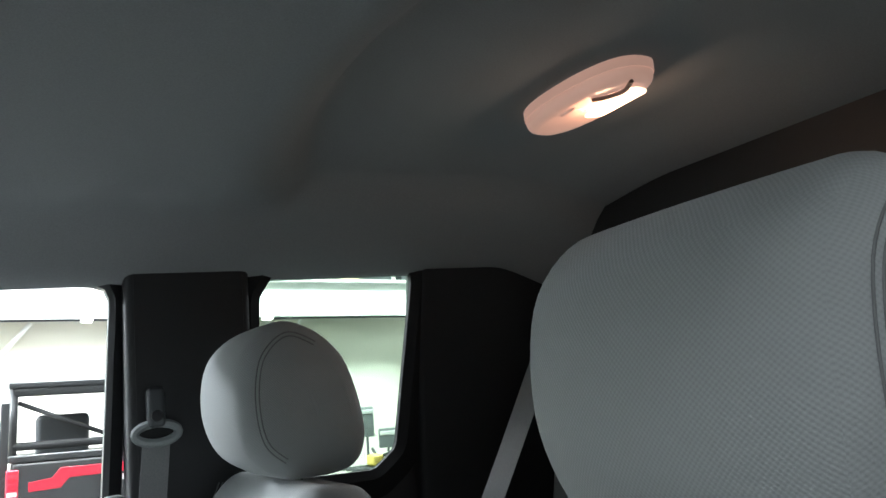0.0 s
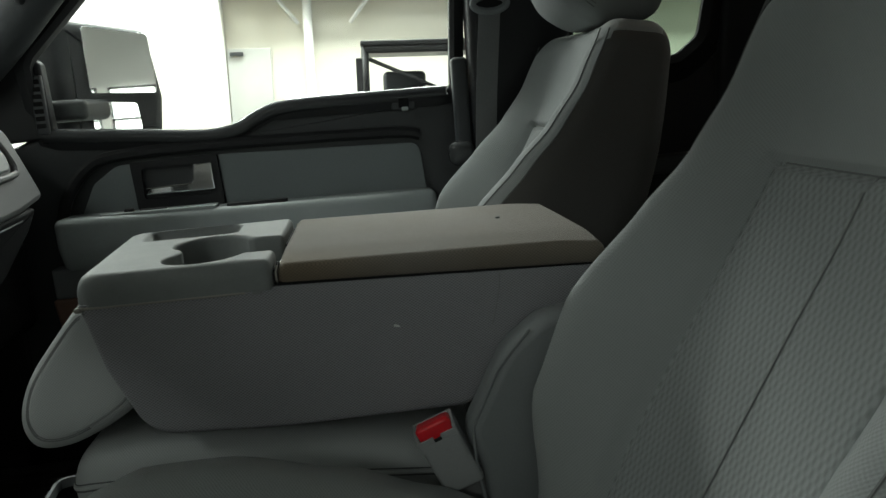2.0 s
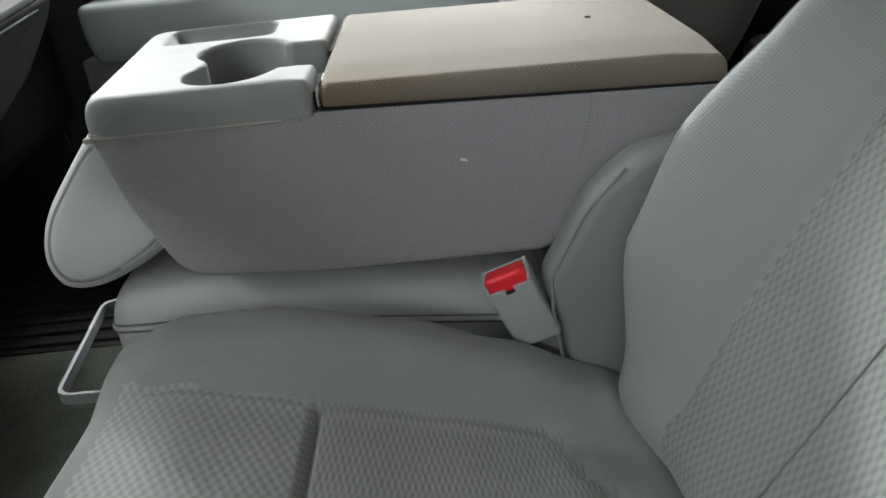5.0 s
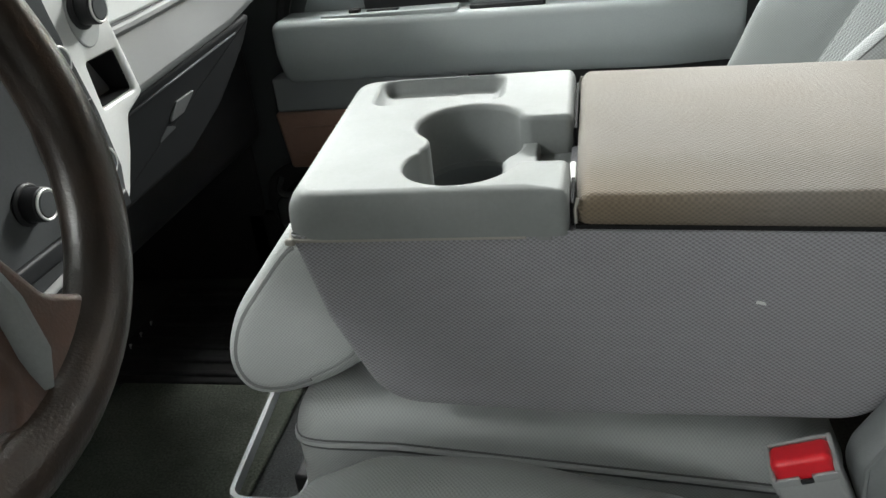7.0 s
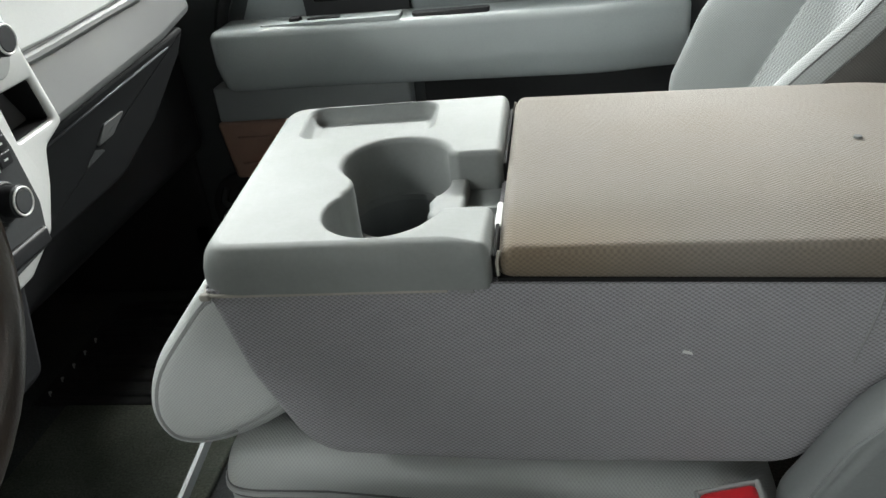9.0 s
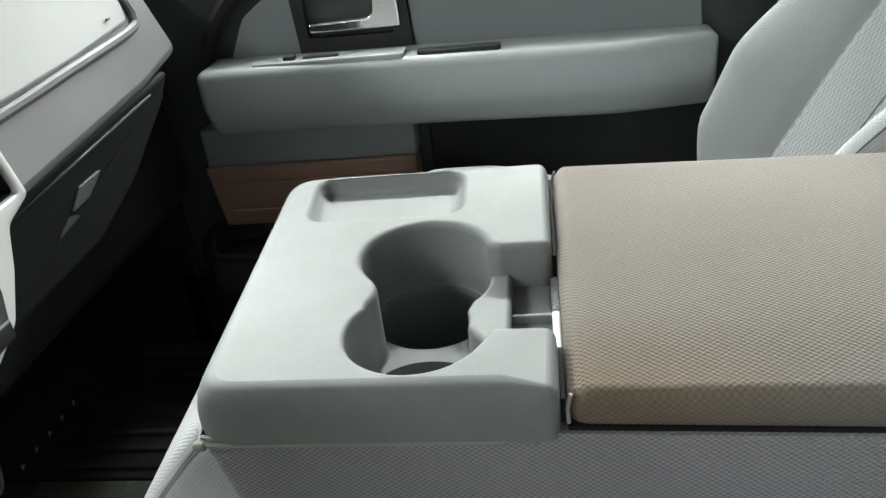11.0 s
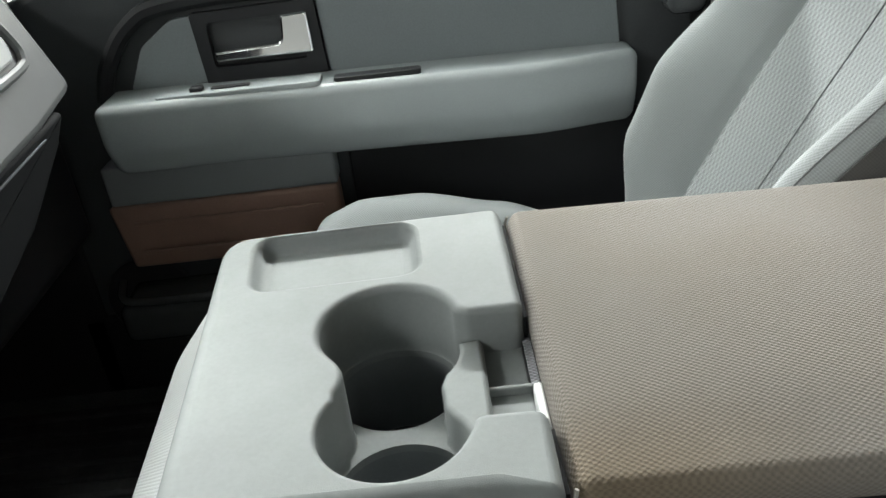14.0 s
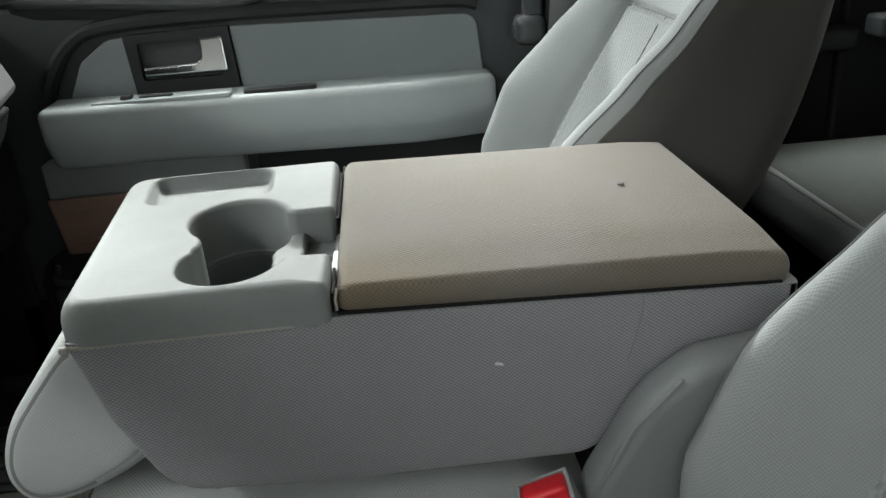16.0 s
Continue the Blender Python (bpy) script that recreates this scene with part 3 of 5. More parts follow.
# B-pillar, roof rail, rear half-door and its glass
PIL = fillet([(0.374, 0.14), (0.374, 1.29), (0.60, 1.29), (0.60, 0.14)], 0.02)
solid("pillar_b", lean_in(slab(PIL, "xz", 0.770, 0.86, 0.015)), BLACKPL, "black plastic door pillar trim", "pillar", kind="structure")
RW = even(fillet([(0.625, 0.85), (0.625, 1.21), (0.665, 1.272), (0.945, 1.268), (0.96, 1.235), (0.925, 0.88), (0.875, 0.84)], [0.03, 0.02, 0.03, 0.015, 0.02, 0.03, 0.03]), 100)
rear_door = thing("rear_half_door", "black rear half door with a small fixed window", "car door", (0.8, 0.86, 0.15))
bm = bmesh.new()
RO = inset(RW, -0.065)
rings(bm, [[lay("xz", *p, w) for p in o] for o, w in ((RO, 0.83), (RO, 0.79), (inset(RW, -0.02), 0.778), (RW, 0.790), (RW, 0.803), (RO, 0.83))], False, False)
part("window_frame", lean_in(bm), RUBBER, rear_door)
bm = bmesh.new()
rings(bm, [[lay("xz", *p, 0.797) for p in inset(RW, -0.01)], [lay("xz", *p, 0.801) for p in inset(RW, -0.01)]])
pane2 = part("window_glass", lean_in(bm), TINTED, rear_door)
pane2.visible_shadow = False
part("door_trim", block(0.58, 1.06, 0.79, 0.86, 0.14, 0.83, 0.015), BLACKPL, rear_door)
part("armrest", block(0.66, 1.0, 0.74, 0.80, 0.565, 0.61, 0.015), DARKPL, rear_door)
solid("pillar_c", lean_in(block(0.975, 1.40, 0.775, 0.86, 0.14, 1.30, 0.015, (1, 1, 4))), BLACKPL, "black rear pillar trim of the cab", "pillar", kind="structure")
RAIL = smooth_line([(-0.62, 0.80, 0.94), (-0.36, 0.725, 1.20), (-0.22, 0.70, 1.265), (0.05, 0.690, 1.297), (0.4, 0.685, 1.302), (0.9, 0.685, 1.300), (1.38, 0.70, 1.26)], 8)
solid("trim_roof_rail", tube([p + Vector((0, 0, 0.010)) for p in RAIL], 0.026, 10), LINER, "grey roof rail trim over the doors", "trim", kind="structure")
APIL = smooth_line([(-0.95, 0.76, 0.72), (-0.66, 0.735, 0.935), (-0.47, 0.705, 1.108), (-0.32, 0.675, 1.228), (-0.18, 0.655, 1.300), (-0.05, 0.645, 1.335)], 8)
solid("pillar_a", tube(APIL, 0.052, 14, flat=0.9), DARKPL, "dark grey windscreen pillar trim", "pillar", kind="structure")
grab = thing("grab_handle", "dark grey grab handle on the windscreen pillar", "handle", (-0.46, 0.66, 1.09))
part("grip", tube(smooth_line([(-0.535, 0.672, 1.045), (-0.522, 0.640, 1.072), (-0.485, 0.632, 1.112), (-0.445, 0.632, 1.146), (-0.405, 0.640, 1.170), (-0.392, 0.662, 1.168)], 5), 0.011, 10), DARKPL, grab)
part("recess", tube(smooth_line([(-0.51, 0.666, 1.060), (-0.46, 0.655, 1.105), (-0.41, 0.650, 1.148)], 5), 0.010, 8), RUBBER, grab)
solid("trim_mirror_sail", slab(fillet([(-0.70, 0.76), (-0.56, 0.765), (-0.565, 0.93), (-0.60, 0.955), (-0.70, 0.90)], 0.01), "xz", 0.795, 0.83, 0.006), BLACKPL, "black triangular trim behind the door mirror", "trim", kind="structure")
vent = thing("demister_vent", "slotted black demister vent by the door mirror", "vent", (-0.575, 0.79, 0.83))
part("housing", block(-0.592, -0.565, 0.786, 0.80, 0.775, 0.905, 0.004), DARKPL, vent)
for k in range(7):
    part("slot", block(-0.589, -0.569, 0.784, 0.788, 0.79 + 0.016 * k, 0.80 + 0.016 * k, 0.001), RUBBER, vent)

# windscreen and its header
bm = bmesh.new()
rings(bm, [[Vector((-1.12, -0.72, 0.80)), Vector((-1.12, 0.72, 0.80)), Vector((-0.43, 0.64, 1.315)), Vector((-0.43, -0.64, 1.315))], [Vector((-1.125, -0.72, 0.805)), Vector((-1.125, 0.72, 0.805)), Vector((-0.435, 0.64, 1.32)), Vector((-0.435, -0.64, 1.32))]])
wsg = solid("window_1", bm, GLASS, "raked glass windscreen", "windscreen", kind="structure")
wsg.visible_shadow = False
solid("trim_windscreen_header", block(-0.47, -0.38, -0.66, 0.66, 1.285, 1.345, 0.015), LINER, "grey header trim over the windscreen", "trim", kind="structure")
visor = thing("sun_visor", "folded-up grey cloth sun visor", "sun visor", (-0.33, 0.42, 1.30))
part("flap", block(-0.36, -0.10, 0.10, 0.60, 1.322, 1.336, 0.006, (6, 10, 1), shape=lambda q: q + Vector((0, 0, 0.02 * (q.x + 0.10) - 0.05 * ramp01((q.y - 0.4) / 0.25)))), LINER, visor)
part("mirror_cover", block(-0.335, -0.145, 0.14, 0.52, 1.318, 1.324, 0.002, (4, 6, 1), shape=lambda q: q + Vector((0, 0, 0.02 * (q.x + 0.10) - 0.05 * ramp01((q.y - 0.4) / 0.25)))), DASHLT, visor, "pale vanity mirror cover")
part("hinge_clip", block(-0.14, -0.11, 0.06, 0.10, 1.295, 1.336, 0.004), DARKPL, visor)
overhead = thing("overhead_console", "beige overhead console with map lamps", "overhead console", (-0.15, 0.0, 1.33))
part("housing", block(-0.30, -0.05, -0.12, 0.055, 1.262, 1.34, 0.02), DASHLT, overhead)
part("map_lamp", block(-0.10, -0.06, -0.02, 0.04, 1.257, 1.267, 0.004), DASHMID, overhead)

# dome lamp
lamp = thing("dome_lamp", "lit oval dome lamp in the headliner", "lamp", (0.955, 0.04, 1.39))
ell = [(0.955 + 0.056 * math.copysign(abs(math.cos(a)) ** 0.75, math.cos(a)), 0.045 + 0.128 * math.copysign(abs(math.sin(a)) ** 0.9, math.sin(a))) for a in [2 * math.pi * k / 48 for k in range(48)]]
part("bezel", frame_ring(ell, inset(ell, 0.006), "xy", 1.405, 1.43), LENS, lamp)
lens = part("lens", slab(inset(ell, 0.002), "xy", 1.386, 1.42, 0.016, 5, 0.002), LENS, lamp, "glowing warm clear lens")
part("bright_window", slab(fillet([(0.955, -0.060), (0.990, -0.050), (0.992, 0.055), (0.965, 0.070), (0.950, 0.01)], 0.014), "xy", 1.3835, 1.3875, 0.0015), HOTLENS, lamp, "brightly lit window over the bulb")
part("bulb", tube([(0.972, -0.035, 1.389), (0.972, -0.02, 1.387), (0.972, 0.04, 1.387), (0.972, 0.055, 1.389)], 0.006, 10, taper=[0.4, 1, 1, 0.4]), BULB, lamp)
part("bulb_holder", tube(smooth_line([(0.935, -0.075, 1.384), (0.948, -0.045, 1.3825), (0.940, -0.02, 1.3825), (0.928, 0.0, 1.384)], 5), 0.0032, 8), POCKETPL, lamp, "dark bulb holder seen through the lens")
part("switch", block(0.922, 0.946, 0.035, 0.070, 1.3825, 1.392, 0.003), LENS, lamp)
hook = thing("coat_hook", "small dark coat hook on the headliner", "hook", (0.835, 0.650, 1.307))
part("base", disc((0.835, 0.652, 1.312), (0, -0.3, -1), 0.012, 0.012, 16, 0.003), DARKPL, hook)
part("peg", tube(smooth_line([(0.835, 0.650, 1.304), (0.835, 0.640, 1.292), (0.835, 0.628, 1.294)], 4), 0.004, 8), BLACKPL, hook)


# seat belts on the pillars
def belt(name, points, width, facing, label):
    ob = thing(name, label, "seat belt", points[-1])
    pts = smooth_line(points, 6)
    bm = bmesh.new()
    f = Vector(facing).normalized()
    loops = []
    for i, p in enumerate(pts):
        t = (pts[min(i + 1, len(pts) - 1)] - pts[max(i - 1, 0)]).normalized()
        w = t.cross(f).normalized() * width / 2
        loops.append([p - w, p + w, p + w + f * 0.0015, p - w + f * 0.0015])
    rings(bm, loops)
    part("webbing", bm, BELTGREY, ob)
    return ob


pbelt = belt("seat_belt", [(0.388, 0.752, 0.20), (0.396, 0.706, 0.66), (0.419, 0.674, 0.965)], 0.047, (0, -1, -0.1), "grey seat belt hanging on the black pillar")
ring = [Vector((0.419 + 0.037 * math.cos(a), 0.668, 0.975 + 0.017 * math.sin(a))) for a in [2 * math.pi * k / 24 for k in range(24)]]
part("loop", tube(ring, 0.008, 8, closed=True), COVERPL, pbelt, "grey steel belt loop")
part("anchor", block(0.404, 0.434, 0.655, 0.69, 0.985, 1.055, 0.008), DARKPL, pbelt)
part("bolt_cap", disc((0.419, 0.656, 1.005), (0, -1, 0), 0.010, 0.004, 20, 0.001), BLACKPL, pbelt)
part("guide", block(0.335, 0.372, 0.735, 0.775, 0.66, 0.872, 0.01), DARKPL, pbelt)
part("latch_cover", block(0.315, 0.375, 0.715, 0.775, 0.63, 0.685, 0.018), SILLPL, pbelt)
rbelt = belt("seat_belt", [(1.02, 0.70, 0.60), (1.10, 0.62, 0.82), (1.19, 0.55, 1.05)], 0.048, (-0.9, -0.5, 0), "grey rear seat belt in front of dark trim")
part("buckle_tongue", block(0.985, 1.04, 0.66, 0.72, 0.60, 0.64, 0.008), DARKPL, rbelt)


# ================= seats =================
def curve(pairs, x):
    """A smooth height through (place, height) pairs."""
    if x <= pairs[0][0]:
        return pairs[0][1]
    for (a, p), (b, q) in zip(pairs, pairs[1:]):
        if x <= b:
            t = (x - a) / (b - a)
            return p + (q - p) * (0.5 * t + 0.5 * t * t * (3 - 2 * t))
    return pairs[-1][1]


CREST = [(-0.26, 0.355), (-0.20, 0.398), (-0.14, 0.418), (-0.05, 0.416), (0.08, 0.386), (0.17, 0.351), (0.27, 0.304), (0.34, 0.25)]
PANELZ = [(-0.26, 0.345), (-0.20, 0.384), (-0.13, 0.382), (-0.06, 0.362), (0.0, 0.342), (0.10, 0.316), (0.20, 0.288), (0.30, 0.252), (0.34, 0.235)]

BACK, FOOT = 0.715, 0.045    # length of the backrest, and how far its foot reaches below the seat line


def up_back(t):
    return (t * BACK - FOOT) / 0.672


def spine(t):
    """Place along the backrest's middle, from its foot: it leans back and straightens towards the top."""
    x = z = 0.0
    a = 0.0
    n = 24
    for k in range(n):
        u = (k + 0.5) / n
        a = radians(29.5 - 21 * ramp01((u - 0.45) / 0.55))
        part_ = max(-0.05 if k == 0 else 0.0, min(1.0, (t - k / n) * n)) if k < n - 1 else max(0.0, (t - k / n) * n)
        x += part_ * BACK / n * math.sin(a)
        z += part_ * BACK / n * math.cos(a)
    return x, z, radians(29.5 - 21 * ramp01((t - 0.45) / 0.55))


def seat(name, cy, off, label, tall=0.0, sat=0.0, edge=1.0):
    """A front bucket: cushion, backrest, head restraint; off: how far the slide and lift move it;
    tall: extra height of the back; sat: how far the outer bolster is worn down; edge: how far its back bolster stands out."""
    dx, dz, cdx = off
    ob = thing(name, label, "car seat", (0.08 + dx, cy, 0.0), "front seats")

    def cush(q):
        x, y, z = q
        u = abs(y) / 0.268
        xx = 0.065 + x
        lift = ramp01((u - 0.50) / 0.24)
        top = curve(PANELZ, xx) * (1 - lift) + curve(CREST, xx) * lift - 0.006 * hump(u / 0.5) * -1
        top -= 0.05 * ramp01((u - 0.80) / 0.25) ** 2
        if y < 0:
            top -= sat * ramp01((u - 0.48) / 0.25)
        edge_u = 0.575 - 0.30 * ramp01((xx - 0.18) / 0.075) ** 2
        groove = 0.009 * hump((u - edge_u) / 0.045) * (1 if -0.16 < xx < 0.25 else 0)
        if u < edge_u + 0.02:
            groove = max(groove, 0.012 * hump((xx + 0.012) / 0.008), 0.006 * hump(y / 0.006) * (1 if -0.01 < xx < 0.25 else 0))
            groove = max(groove, 0.009 * hump((xx - 0.258) / 0.012))
        k = ramp01((z + 0.085) / 0.16)
        wide = 1.0 - 0.05 * ramp01((-0.05 - xx) / 0.2)
        return Vector((xx + cdx, cy + y * wide, 0.19 + (top - 0.19 - groove) * (z + 0.085) / 0.17))

    ex = [-0.077 + 0.002 * k for k in range(-5, 6)] + [0.193 + 0.003 * k for k in range(-4, 5)]
    ey = [s * (0.154 + 0.0035 * k) for s in (-1, 1) for k in range(-4, 5)] + [0.002 * k for k in range(-3, 4)]
    bm = softbox(0.300, 0.268, 0.085, 0.05, (36, 34, 4), 6, extra=(ex, ey, ()), shape=cush)
    bm.normal_update()

    def on_panel(c):
        x, y = c.x - cdx, abs(c.y - cy)
        return -0.185 < x < 0.258 and y < 0.154 - 0.080 * ramp01((x - 0.18) / 0.075) ** 2 and c.z > curve(PANELZ, x) - 0.03

    panel = split(bm, on_panel)
    body = part("cushion", bm, CLOTH, ob, uv=True, crease=70)
    front = split(panel, lambda c: c.x - cdx < -0.012)
    part("cushion_panel", panel, RIBBED, body, "ribbed grey cushion panel", uv=True, crease=70)
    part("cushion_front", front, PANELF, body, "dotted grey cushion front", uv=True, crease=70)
    part("base", block(-0.14, 0.30, cy - 0.21, cy + 0.21, 0.06, 0.20, 0.02), BLACKPL, ob)
    for s in (-1, 1):
        part("rail", block(-0.20, 0.32, cy + s * 0.18 - 0.015, cy + s * 0.18 + 0.015, 0.0, 0.065, 0.004), BLACKPL, ob)

    BOL = [(-0.1, 0.2), (0.02, 0.35), (0.20, 0.9), (0.36, 1.0), (0.55, 0.72), (0.70, 0.50), (0.85, 0.30), (1.0, 0.08)]
    WIDE = [(-0.06, 0.222), (0.2, 0.25), (0.5, 0.255), (0.75, 0.250), (0.93, 0.247), (1.0, 0.243)]

    def back(q):
        x, y, z = q          # x through the back, y across, z up it
        tt = (z + 0.34) / 0.68
        t = up_back(tt)
        u = y / 0.25
        xx = x * (1.0 - 0.30 * ramp01((t - 0.45) / 0.5))
        w = ramp01((0.085 - x) / 0.17)
        xx -= w * 0.108 * ramp01((abs(u) - 0.50) / 0.34) * curve(BOL, t) * (edge if y < 0 else 1.0)
        xx += w * 0.012 * hump(u / 0.7)
        if abs(u) < 0.62 and x < 0:
            xx += 0.008 * hump((abs(u) - 0.56) / 0.045) * (1 if 0.02 < t < 0.70 else 0)
            xx += 0.008 * hump((t - 0.70) / 0.016) * (1 if abs(u) < 0.58 else 0)
        sx, sz, a = spine(tt)
        return Vector((0.340 + dx + xx * math.cos(a) + sx, cy + u * curve(WIDE, t), 0.233 + dz - xx * math.sin(a) + sz + tall * ramp01((t - 0.55) / 0.45)))

    TOPT = (0.70 * 0.672 + FOOT) / BACK
    ez = [-0.34 + 0.68 * (TOPT + 0.006 * k) for k in range(-3, 4)]
    eyb = [s * (0.14 + 0.0035 * k) for s in (-1, 1) for k in range(-3, 4)] + [0.0]
    bm = softbox(0.085, 0.25, 0.34, 0.055, (5, 32, 40), 6, extra=((), eyb, ez), shape=back)

    SP = [(k / 60, *spine(k / 60)) for k in range(61)]

    def local(c):
        d = c - Vector((0.340 + dx, cy, 0.233 + dz))
        t, px, pz, a = min(SP, key=lambda q: abs((d.x - q[1]) * math.sin(q[3]) + (d.z - q[2]) * math.cos(q[3])))
        return (d.x - px) * math.cos(a) - (d.z - pz) * math.sin(a), d.y, up_back(t)

    def in_back_panel(c):
        n, y, t = local(c)
        return n < 0.0 and abs(y) < 0.56 * curve(WIDE, t) and -0.05 < t < 0.70

    panel = split(bm, in_back_panel)
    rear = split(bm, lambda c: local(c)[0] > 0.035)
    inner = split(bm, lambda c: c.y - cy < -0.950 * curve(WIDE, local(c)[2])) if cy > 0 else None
    bk = part("backrest", bm, CLOTH, ob, uv=True, crease=70)
    half = split(panel, lambda c: c.y > cy)
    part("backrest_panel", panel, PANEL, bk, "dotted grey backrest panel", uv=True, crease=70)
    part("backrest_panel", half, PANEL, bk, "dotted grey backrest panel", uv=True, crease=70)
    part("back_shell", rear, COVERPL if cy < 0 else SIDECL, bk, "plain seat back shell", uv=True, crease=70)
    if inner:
        part("side_panel", inner, SIDECL, bk, "grey side cloth, shade put into its colour", uv=True, crease=70)
    line = [back(Vector((-0.0855, 0.0, -0.34 + 0.68 * (0.04 + (TOPT - 0.04) * k / 27)))) for k in range(28)]
    part("seam", tube(line, 0.0010, 6), STITCH, bk)
    line = [back(Vector((-0.0855, 0.139 * (-1 + 2 * k / 24), -0.34 + 0.68 * TOPT))) for k in range(25)]
    part("seam", tube(line, 0.0011, 6), STITCH, bk)
    for s in (-1, 1):
        for qx, qy in ((-0.0782, 0.222), (-0.0645, 0.238)):
            line = [back(Vector((qx, s * qy, -0.27 + 0.59 * k / 40))) for k in range(41)]
            part("seam", tube(line, 0.0012, 6), STITCH, bk)

    # head restraint: an egg-shaped profile drawn across, its cheeks sewn on
    EGG = even([(p.x, p.y) for p in smooth_line([(-0.034, -0.108), (-0.090, -0.070), (-0.116, 0.002), (-0.104, 0.082), (-0.045, 0.129), (0.02, 0.120), (0.078, 0.070), (0.110, -0.015), (0.118, -0.075), (0.094, -0.110), (0.012, -0.118)], 6, True)], 60)

    hy = cy - (0.018 if cy < 0 else 0.0)
    hz = 1.004 + dz - 0.006
    hs = 1.0 if cy < 0 else 0.945

    def head_ring(y, d, f=1.0):
        out = []
        for px, pz in ((hs * f * a, hs * f * b) for a, b in inset(EGG, d)):
            w = pz / 0.13
            yy = y * (1 + 0.02 * w - 0.27 * max(0.0, -w) ** 1.5)
            xx = px + (0.030 * (y / 0.136) ** 2 * max(0.0, -px / 0.12))
            out.append(Vector((0.602 + dx + xx + 0.06 * pz, hy + yy, hz + pz - 0.03 * px)))
        return out

    HR, HW = 0.034, 0.136
    edge = [(HW - HR + HR * math.cos(a), HR * (1 - math.sin(a))) for a in [math.pi / 2 * k / 8 for k in range(9)]]
    bm = bmesh.new()
    side = edge[1:]
    rings(bm, [head_ring(-y, d) for y, d in side] + [head_ring((HW - HR) * (-1 + 2 * k / 8), 0) for k in range(1, 8)] + [head_ring(y, d) for y, d in reversed(side)], False, False)
    hr = part("head_restraint", bm, CLOTH, ob, uv=True, crease=70)
    for s in (-1, 1):
        bm = bmesh.new()
        rings(bm, [head_ring(s * (HW + 0.005), HR, 0.3), head_ring(s * (HW + 0.004), HR, 0.7)] + [head_ring(s * y, d) for y, d in edge[:2]], True, False)
        part("cheek", bm, CLOTH, hr, uv=True, crease=70)
        for k in (1, 2):
            part("seam", tube(head_ring(s * (edge[k][0] + 0.0002), edge[k][1])[0:31], 0.0010, 5), STITCH, hr)
    for s in (-1, 1):
        part("post", tube([(0.625 + dx, cy + s * 0.065, 0.80 + dz), (0.605 + dx, cy + s * 0.065, 0.93 + dz)], 0.006, 10), CHROME, ob)
    return ob


seat("driver_seat", -0.445, (0.010, -0.018, -0.012), "grey cloth driver seat with dotted panels and head restraint", 0.017, 0.026, 0.52)
seat("passenger_seat", 0.440, (-0.036, 0.004, -0.035), "grey cloth passenger seat with dotted panels and head restraint")

# ---- middle seat: cushion and folded-down back with the tray and lid ----
mid = thing("middle_seat_cushion", "grey cloth middle seat cushion under the console", "seat cushion", (-0.05, 0, 0.2))


def mid_shape(q):
    x, y, z = q
    xx = x - 0.02
    return Vector((xx - 0.012 * ramp01(-z / 0.08), y, 0.329 + z - 0.015 * ramp01((-0.23 - xx) / 0.06) - 0.10 * max(0, xx + 0.16)))


part("cushion", softbox(0.25, 0.157, 0.085, 0.046, (14, 10, 4), 7, shape=mid_shape), LITCL, mid, uv=True, crease=70)
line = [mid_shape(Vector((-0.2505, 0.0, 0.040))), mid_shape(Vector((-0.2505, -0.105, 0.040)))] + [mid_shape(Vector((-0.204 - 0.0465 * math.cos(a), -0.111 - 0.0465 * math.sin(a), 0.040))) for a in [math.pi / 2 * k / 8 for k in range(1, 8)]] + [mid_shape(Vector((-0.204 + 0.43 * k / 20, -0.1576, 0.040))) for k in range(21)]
part("piping", tube(line, 0.0028, 6), LITCL, mid)
part("stitching", tube([p + Vector((0, 0.0005, -0.0042)) for p in line], 0.0016, 5), STITCH, mid)
part("stitching", tube([p + Vector((0, 0.0006, 0.0040)) for p in line], 0.0010, 5), STITCH, mid)
part("pedestal", block(-0.24, 0.2, -0.12, 0.12, 0.02, 0.23, 0.02), BLACKPL, mid)

console = thing("centre_console", "folded-down grey cloth centre console with cup holders", "console", (0.1, 0, 0.42))
SIDEOUT = fillet([(-0.2165, 0.590), (-0.196, 0.512), (-0.158, 0.428), (0.0, 0.4190), (0.218, 0.4195), (0.262, 0.455), (0.40, 0.49), (0.40, 0.5785), (0.0, 0.5915)], [0.004, 0.06, 0.055, 0.10, 0.05, 0.03, 0.01, 0.004, 0], 10)


def console_body():
    bm = bmesh.new()
    loops = []
    for y, d in ((-0.1690, 0.009), (-0.1688, 0.0065), (-0.1676, 0.0035), (-0.1650, 0.0012), (-0.160, 0.0), (0.0, 0.0), (0.150, 0.0), (0.156, 0.001)):
        loops.append([Vector((p[0], y, p[1])) for p in inset(SIDEOUT, d)])
    rings(bm, loops)
    bm.normal_update()
    # open under the tray, so that the cups stand free in it
    bmesh.ops.delete(bm, geom=[f for f in bm.faces if abs(f.normal.z) > 0.8 and f.calc_center_median().z > 0.57 and f.calc_center_median().x < -0.01], context="FACES_ONLY")
    for v in bm.verts:
        if v.co.z > 0.576 and v.co.x < 0.006:
            v.co.z = 0.5905
        elif v.co.z > 0.56 and v.co.x >= 0.006:
            v.co.z = 0.5912 - 0.0355 * v.co.x
    return bm


